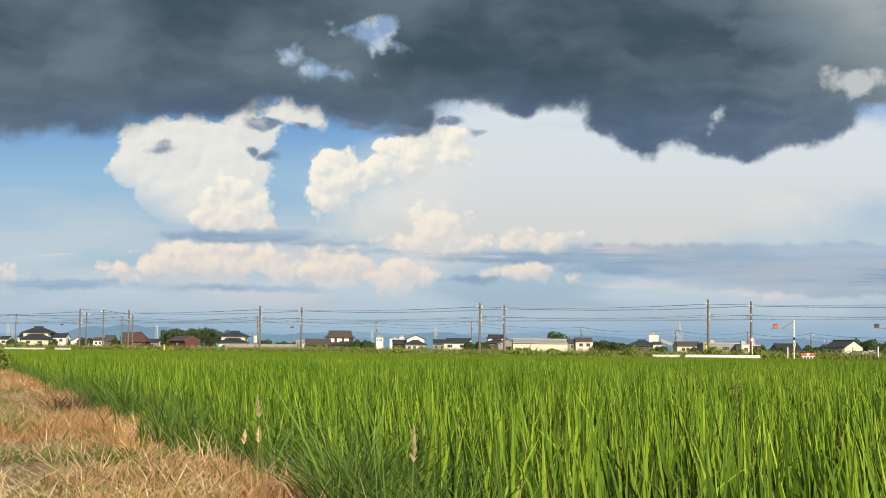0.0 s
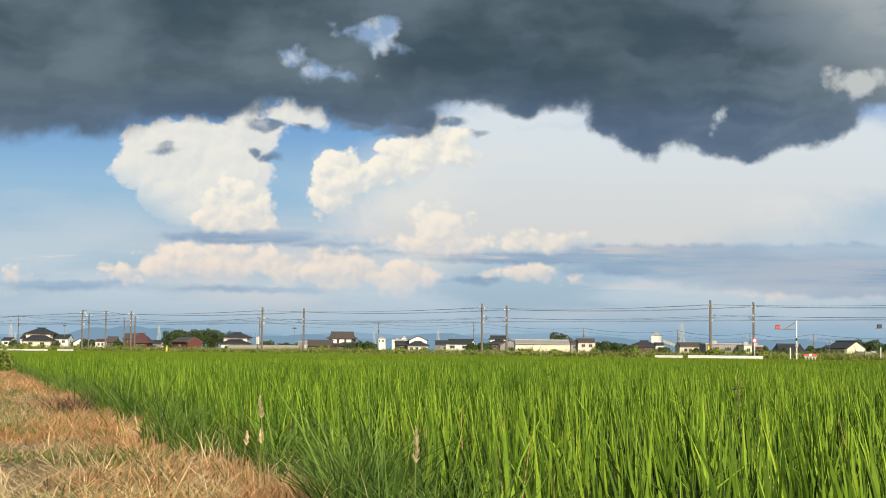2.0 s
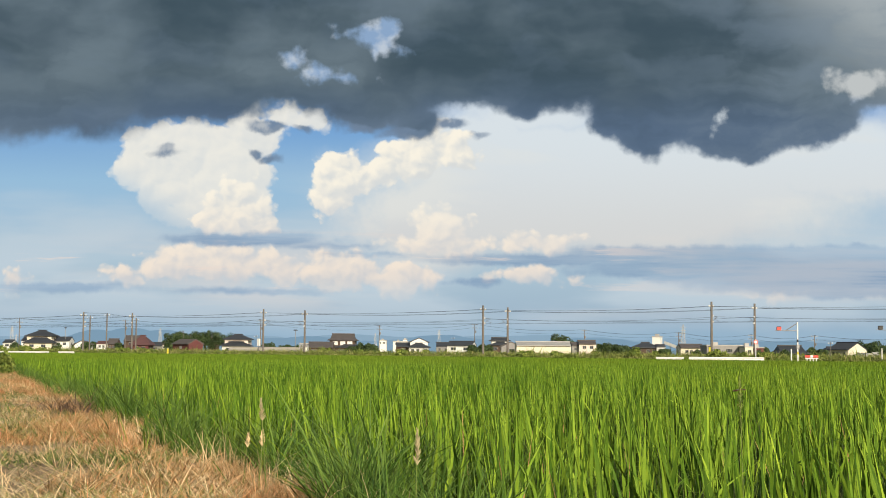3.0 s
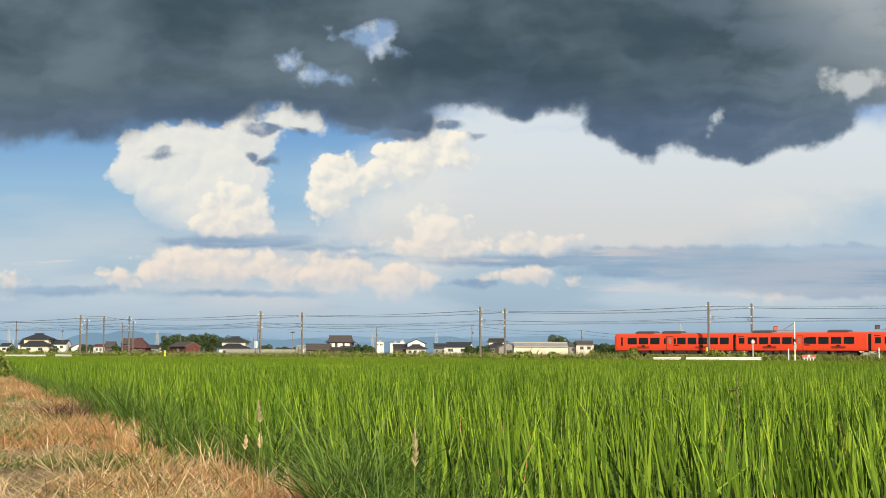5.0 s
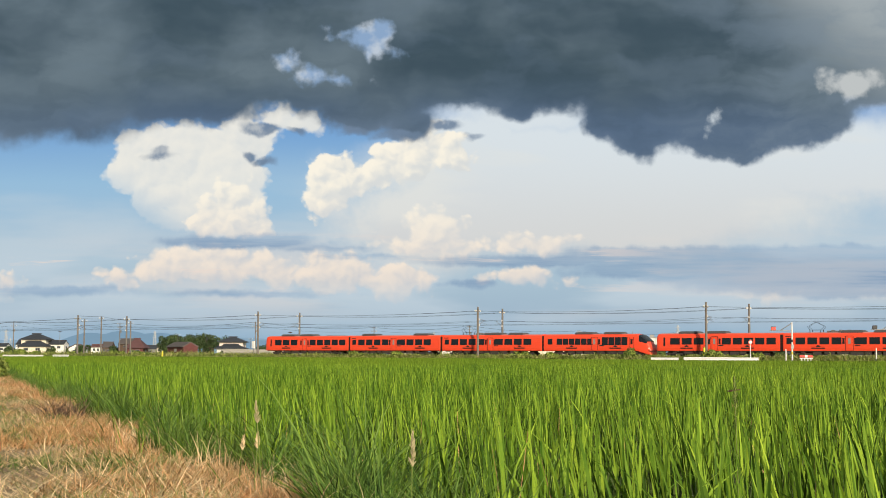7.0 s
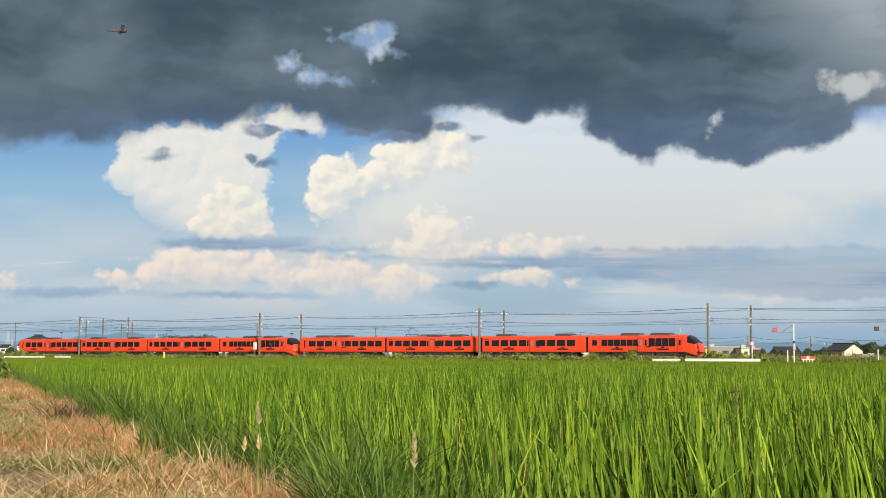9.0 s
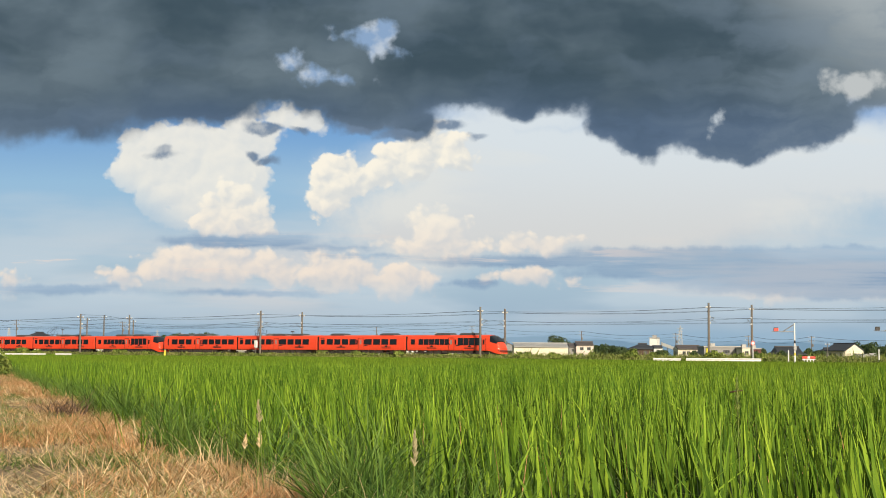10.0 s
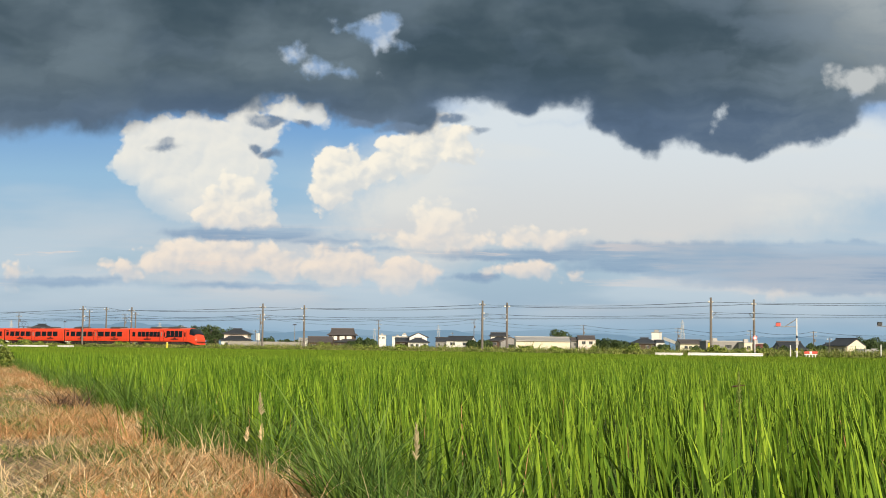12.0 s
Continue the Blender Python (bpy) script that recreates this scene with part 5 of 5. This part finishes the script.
tree(56.02, 430, 3.9, 8)
tree(11.57, 430, 4.3, 6)
tree(99.0, 370, 3.4, 4)
tree(97.62, 420, 3.9, 4)
for x, y, top, wide in ((-158, 500, 3.6, 6), (-143, 500, 3.4, 5), (-129, 490, 3.8, 5), (-121, 505, 3.6, 5), (-108, 540, 4.4, 7), (-99, 520, 4.2, 6),
                        (-71, 470, 4.2, 6), (-75, 480, 3.6, 5), (-52, 470, 3.2, 6), (-30, 440, 3.2, 5), (-14, 500, 3.4, 6), (2, 490, 3.2, 5), (9, 440, 3.6, 6),
                        (13, 425, 3.4, 5), (34, 480, 4.0, 7), (58, 430, 3.2, 6), (64, 400, 2.6, 5), (70, 380, 2.4, 5), (84, 370, 3.0, 5), (87, 350, 2.4, 4),
                        (95, 345, 2.6, 4), (112, 360, 4.2, 6), (116, 370, 4.6, 7)):
    tree(x, y, top, wide)
utility_pole(-164.06, 430, 11.0)
utility_pole(-140.63, 450, 11.6)
utility_pole(-110.36, 470, 11.7)
utility_pole(-59.66, 440, 11.5)
utility_pole(-24.38, 500, 11.1)
utility_pole(10.98, 520, 12.3)
utility_pole(52.69, 520, 10.5)
utility_pole(80.08, 470, 9.0)
utility_pole(100.49, 450, 8.1)
utility_pole(118.64, 440, 7.8)
utility_pole(152.4, 430, 7.7)
plain_pole(-75.12, 288, 8.3, 0.16)
plain_pole(-81.99, 330, 10.0, 0.19)
plain_pole(-68.09, 300, 8.2, 0.17)
plain_pole(-58.34, 420, 6.1, 0.08)
plain_pole(2.7, 500, 7.0, 0.06)
plain_pole(92.8, 330, 4.6, 0.07)
plain_pole(-84.58, 440, 7.6, 0.08)
pylon(-476.84, 1500, 27.2)
pylon(-566.25, 1800, 21.3)
pylon(-271.93, 1300, 23.0)
pylon(-98.16, 1900, 28.3)
pylon(-7.41, 1500, 26.4)
pylon(156.32, 900, 21.2)

# scrub on the near side of the railway bank
for s, back, top, wide in ((-8, -6.5, 1.5, 4.0), (-3, -6.0, 2.0, 4.5), (7, -6.0, 2.3, 4.2), (11, -5.5, 1.5, 3.0), (36, -5.0, 1.5, 3.4), (44, -5.0, 1.2, 4.0), (97, -5.0, 1.1, 4.5),
                           (106, -5.0, 1.4, 3.0), (131, -5.0, 1.2, 4.6), (137, -5.5, 1.3, 3.4), (150, -4.6, 1.7, 4.2), (164, -4.6, 1.8, 4.4), (171, -5.0, 1.2, 3.6)):
    p = line_at(s, back)
    shrub(p.x, p.y, top, wide, "weed", "leafy green scrub on the railway bank", "bank scrub", 0.05 if back < -5.4 else 0.15)
wire([line_at(19.7, -1.35, 8.9), Vector((-81.99, 330, 9.95)), Vector((-68.09, 300, 8.15))], 0.03, "straight span cable between line-side poles", 0.05)

for z, dy in ((-0.1, -0.9), (-0.1, 0.9), (-1.3, 0.0)):
    wire([p + Vector((0, dy, z)) for p in POLES], 0.028, "sagging dark power cable between utility poles", 1.2, "village cables")


def far_hills(name, y, bumps, floor_z, mat, seed, label):
    """A ridge line far off: broad rounded bumps with small irregularities, given a front slope and a back."""
    xs = np.linspace(-2300, 2300, 300)
    top = np.full_like(xs, floor_z)
    for cx, wide, high in bumps:
        top = np.maximum(top, floor_z + (high - floor_z) * np.exp(-((xs - cx) / wide) ** 2))
    top += np.array([7 * noise.fractal(Vector((x * 0.008, seed, 0)), 1.0, 2.0, 5) for x in xs])
    v = np.concatenate([np.c_[xs, np.full_like(xs, y - 60), np.zeros_like(xs) - 1], np.c_[xs, np.full_like(xs, y), top], np.c_[xs, np.full_like(xs, y + 60), np.zeros_like(xs) - 1]])
    n = len(xs)
    q = np.array([[k * n + i, k * n + i + 1, (k + 1) * n + i + 1, (k + 1) * n + i] for k in range(2) for i in range(n - 1)])
    tagged(new(name, mesh_from_arrays(name, v, q, mat)), label, "hills", kind="structure")


far_hills("backdrop_hills", 4500, [(-1150, 95, 70), (-1040, 110, 79), (-930, 110, 72), (-800, 90, 58), (-480, 220, 50), (-20, 130, 62), (480, 110, 56), (1110, 150, 54)], 38, M["hill"], 2.5,
          "blue hazy hills on the horizon")
far_hills("backdrop_hills_far", 4700, [(-760, 260, 62), (-300, 200, 66), (300, 260, 66), (820, 240, 60), (1350, 200, 62)], 48, M["hill_pale"], 7.5, "pale blue hills far behind")


# ---------------------------------------------------------------- level crossing and line-side things
def guardrail(a, b, label):
    a, b = Vector(a), Vector(b)
    turn = math.degrees(math.atan2(b.y - a.y, b.x - a.x))
    length = (b - a).to_2d().length
    thing = empty("guardrail", pose(a.x, a.y, 0, 0, 0, turn), label, "guardrail", "guardrails")
    z = (a.z + b.z) / 2
    bm = B()
    prof = [(-0.05, z + 0.22), (-0.11, z + 0.12), (-0.04, z), (-0.11, z - 0.12), (-0.05, z - 0.22), (0.0, z - 0.22), (-0.04, z - 0.1), (0.02, z), (-0.04, z + 0.1), (0.0, z + 0.22)]
    loft(bm, [[(x, yy, zz) for yy, zz in prof] for x in (0, length)])
    part("beam", bm, M["white"], thing)
    n = max(2, int(length / 2) + 1)
    for i in range(n):
        x = 0.1 + (length - 0.2) * i / (n - 1)
        part("post", shared(("grpost", round(z, 1)), lambda: finish(rod(B(), (0, 0.07, -0.1), (0, 0.07, z + 0.2), 0.06, sides=8), "post", M["white"])), None, thing).location.x = x


guardrail((28.0, 182, 0.50), (31.5, 181, 0.52), "short white steel guardrail by the crossing")
guardrail((32.0, 180, 0.52), (41.4, 178, 0.60), "long white steel guardrail by the crossing")
guardrail((-85.3, 246, 0.50), (-69.7, 240, 0.58), "white steel guardrail along the field road")
guardrail((-68.0, 240, 0.58), (-64.7, 238, 0.60), "short white guardrail along the field road")


def crossing_signal(x, y, top, reach, box_x, mat, label):
    """A banded post with an arm that carries a lamp box over the road."""
    thing = empty("crossing_signal", pose(x, y, 0), label, "crossing signal", "crossing signals")
    part("post", rod(B(), (0, 0, 0), (0, 0, top), 0.11, 0.09, 12), M["white"], thing)
    for z in (1.2, 2.0, 2.8):
        part("band", rod(B(), (0, 0, z), (0, 0, z + 0.35), 0.118, sides=12), M["yellow"] if z < 2.5 else M["black"], thing)
    bm = B()
    rod(bm, (0, 0, top - 0.12), (-reach, 0, top - 1.15), 0.06)
    rod(bm, (0, 0, top - 1.12), (-reach - 0.1, 0, top - 1.12), 0.055)
    rod(bm, (-reach - 0.1, 0, top - 1.12), (box_x - 0.5, 0, top - 1.10), 0.04)
    part("arm", bm, M["steel"], thing)
    b = part("lamp_box", box(B(), box_x - 0.30, box_x + 0.30, -0.14, 0.14, top - 1.06, top - 0.60, 0.03), mat, thing)
    part("hood", box(B(), box_x - 0.27, box_x + 0.27, -0.25, 0.02, top - 0.615, top - 0.575, 0.01), M["black"], b)
    part("relay_box", box(B(), -0.18, 0.18, -0.22, -0.09, 1.9, 2.5, 0.02), M["steel"], thing)


crossing_signal(45.8, 178, 5.40, 1.62, -2.42, M["redsign"], "white crossing post with arm and red lamp box")
crossing_signal(58.6, 176, 5.55, 1.75, -2.62, M["black"], "white crossing post with arm and black lamp box")

sign = empty("road_sign", pose(42.16, 186, 0), "round red-rimmed road sign on a white post", "road sign")
part("post", rod(B(), (0, 0, 0), (0, 0, 3.2), 0.07, sides=10), M["white"], sign)
disc = part("disc", rod(B(), (0, -0.10, 2.85), (0, -0.07, 2.85), 0.31, sides=24), M["redsign"], sign)
part("face", rod(B(), (0, -0.115, 2.85), (0, -0.102, 2.85), 0.21, sides=24), M["white"], disc)

board = empty("barrier_board", pose(47.07, 176, 0), "red board with white panel on white legs", "barrier")
for k in range(5):
    part("panel", box(B(), -0.85 + k * 0.34, -0.51 + k * 0.34, -0.04, 0.04, 0.82, 1.10, 0.01), M["redsign"] if k != 2 else M["white"], board)
part("rail", box(B(), -0.85, 0.85, -0.03, 0.03, 0.66, 0.75, 0.01), M["white"], board)
for xx in (-0.6, -0.2, 0.2, 0.6):
    part("leg", box(B(), xx - 0.05, xx + 0.05, -0.05, 0.05, -0.05, 0.70), M["white"], board)

for x, y, h in ((44.97, 178, 1.86), (58.98, 185, 2.09)):
    post = empty("marker_post", pose(x, y, 0), "short white marker post by the crossing", "post", "marker posts")
    part("shaft", rod(B(), (0, 0, -0.1), (0, 0, h), 0.08, sides=10), M["white"], post)
    part("top", rod(B(), (0, 0, h), (0, 0, h + 0.05), 0.08, 0.03, sides=10), M["white"], post)
guard = empty("guy_guard", pose(39.45, 204.5, 0), "yellow plastic sleeve at a mast's foot", "guard")
part("sleeve", rod(B(), (0, 0, 0), (0, 0, 2.3), 0.17, 0.15, 12), M["yellow"], guard)
part("collar", rod(B(), (0, 0, 2.25), (0, 0, 2.33), 0.19, 0.17, 12), M["black"], guard)
peg = empty("yellow_peg", pose(-51.85, 255, 0), "small yellow peg by the railway bank", "peg")
part("shaft", box(B(), -0.13, 0.13, -0.1, 0.1, 0, 1.5, 0.03), M["yellow"], peg)
part("cap", box(B(), -0.15, 0.15, -0.12, 0.12, 1.5, 1.58, 0.02), M["white"], peg)

for x, y, h in ((-44.06, 400, 7.3), (-144.9, 520, 9.4)):
    lampost = empty("street_lamp", pose(x, y, 0), "thin dark street lamp among the houses", "street lamp", "street lamps")
    part("pole", rod(B(), (0, 0, 0), (0, 0, h), 0.11, 0.07, 8), M["steel"], lampost)
    part("head", rod(B(), (0, 0, h), (0, 0, h + 0.3), 0.75, 0.35, 12), M["under"], lampost)

fence = empty("yard_wall", pose(-43.4, 330, 0), "long low pale concrete wall beyond the tracks", "wall")
for k in range(9):
    part("panel", box(B(), -9.0 + k * 2.0, -7.02 + k * 2.0, -0.08, 0.08, 0, 2.05, 0.02), M["sleeper"], fence)
part("coping", box(B(), -9.1, 9.1, -0.13, 0.13, 2.05, 2.17, 0.02), M["sleeper"], fence)

belt = empty("conveyor", pose(0, 0, 0), "sloping white enclosed conveyor from the silo", "conveyor")
part("gallery", loft(B(), [[(x, y + a, z + b) for a, b in ((-0.6, -0.5), (0.6, -0.5), (0.6, 0.5), (-0.6, 0.5))] for x, y, z in ((69.6, 436, 5.0), (75.2, 430, 2.6))]), M["white"], belt)
for t in (0.3, 0.65, 0.95):
    x, y, z = 69.6 + 5.6 * t, 436 - 6 * t, 5.0 - 2.4 * t
    part("support", rod(B(), (x, y, 0), (x, y, z - 0.4), 0.12, sides=6), M["steel"], belt)

cabinet = empty("signal_cabinet", pose(-35.15, 256.6, 0.35, 0, 0, TURN), "white equipment box on a thin stand", "cabinet")
part("case", box(B(), -0.28, 0.28, -0.2, 0.2, 1.75, 3.1, 0.04), M["white"], cabinet)
part("stand", box(B(), -0.06, 0.06, -0.06, 0.06, -0.2, 1.75), M["steel"], cabinet)


# ---------------------------------------------------------------- grasses in flower and the dragonfly
def seed_head(x, y, foot, top, lean, mat, label):
    thing = empty("seed_head", pose(x, y, foot), label, "grass", "flowering grasses")
    h = top - foot
    part("stalk", rod(B(), (0, 0, 0), (lean * 0.85, 0, h * 0.88), 0.0022, 0.0018, 6), M["grass"], thing)
    bm = B()
    rng = random.Random(int(x * 1000))
    for k in range(46):
        t = k / 45
        c = Vector((lean * (0.85 + 0.15 * t), 0, h * (0.86 + 0.14 * t)))
        a = rng.uniform(0, 6.28)
        r = 0.009 * (1 - t) + 0.003
        d = Vector((math.cos(a) * r, math.sin(a) * r, 0.012))
        rod(bm, c, c + d * 1.2, 0.0030, 0.0008, 5)
    part("panicle", bm, mat, thing)


seed_head(-0.66, 5.2, 0.25, 0.765, -0.04, M["seed"], "pale seed head of wild grass above the rice")
seed_head(-0.09, 4.0, 0.05, 0.72, 0.01, M["seed"], "brown seed head of wild grass among the rice")
seed_head(-0.75, 5.5, 0.25, 0.63, 0.02, M["straw"], "yellowed grass spike at the paddy edge")
seed_head(-0.86, 5.8, 0.25, 0.60, 0.03, M["straw"], "yellowed grass spike at the paddy edge")


seed_head(1.20, 5.5, 0.0, 0.86, -0.02, M["grass"], "thin bent grass stalk above the rice")


def dragonfly(name, m, label):
    thing = empty(name, m, label, "dragonfly", "dragonflies")
    bm = B()
    loft(bm, [[(x, r * math.cos(a), r * math.sin(a)) for a in [k * math.pi / 4 for k in range(8)]]
              for x, r in ((-0.036, 0.0008), (-0.032, 0.0020), (-0.012, 0.0018), (-0.004, 0.0026), (0.002, 0.0040), (0.009, 0.0038), (0.012, 0.0018))])
    part("body", bm, M["insect"], thing)
    bm = B()
    bmesh.ops.create_icosphere(bm, subdivisions=2, radius=0.0036, matrix=Matrix.Translation((0.0145, 0, 0)) @ Matrix.Diagonal((0.8, 1.25, 1, 1)))
    part("head", bm, M["insect"], thing)
    wings = []
    for sx, sweep in ((0.006, 0.10), (0.0, -0.12)):
        for sgn in (-1, 1):
            bm = B()
            pts = [(0, 0), (0.004, 0.01), (0.006, 0.030), (0.003, 0.041), (-0.002, 0.042), (-0.006, 0.030), (-0.006, 0.012)]
            loft(bm, [[(a + b * sweep, sgn * b, z) for a, b in pts] for z in (-0.0002, 0.0002)])
            w = part("wing", bm, M["wing"], thing)
            w.matrix_basis = pose(sx, 0, 0.003)
            wings.append((w, sx, sgn))
    return thing, wings


FLYER, WINGS = dragonfly("dragonfly", pose(-30, 9, 5), "brown dragonfly darting across the sky")
PERCHED, STILL_WINGS = dragonfly("dragonfly", pose(1.17, 5.5, 0.812, 0, 8, 165), "dark dragonfly perched among the rice tips")
# ---------------------------------------------------------------- what moves
def motions():
    for i, car in enumerate(TRAIN):
        walk(car, [(t, car_pose(head + CAR * (i + 0.5))) for t, head in HEAD])
    # gusts rock the near rice, patch by patch
    for ob in PATCHES:
        x, y = ob.location.x, ob.location.y
        rows = []
        for k in range(25):
            t = k * 0.5
            a = 1.3 * math.sin(2.4 * t + x * 0.9 - y * 0.5) + 0.7 * math.sin(4.1 * t + y * 1.3)
            b = 0.7 * math.sin(1.9 * t + y * 0.8)
            rows.append((t, pose(x, y, 0, b, -a, 0)))
        walk(ob, rows)

    path = [(8.8, -1.17, 3.7, 2.07), (8.9, -1.02, 3.7, 1.94), (9.0, -0.89, 3.7, 1.84), (9.1, -0.78, 3.7, 1.80), (9.2, -0.65, 3.7, 1.77), (9.3, -0.44, 3.7, 1.76),
            (9.4, -0.22, 3.7, 1.75), (9.5, -0.00, 3.7, 1.76), (9.6, 0.17, 3.7, 1.80), (9.7, 0.36, 3.7, 1.85), (9.8, 0.54, 3.7, 1.91), (9.9, 0.71, 3.7, 1.98)]
    path = [(0.0, -9.0, 3.7, 3.6)] + path + [(12.0, 9.0, 3.7, 4.2)]
    walk(FLYER, [(t, pose(x, y, z, 8, 2, 8)) for t, x, y, z in path])
    for w, sx, sgn in WINGS:
        walk(w, [(k * 0.1, pose(sx, 0, 0.003, sgn * 18 * (1 if (k + (sx > 0)) % 2 else -0.6))) for k in range(121)])


motions()
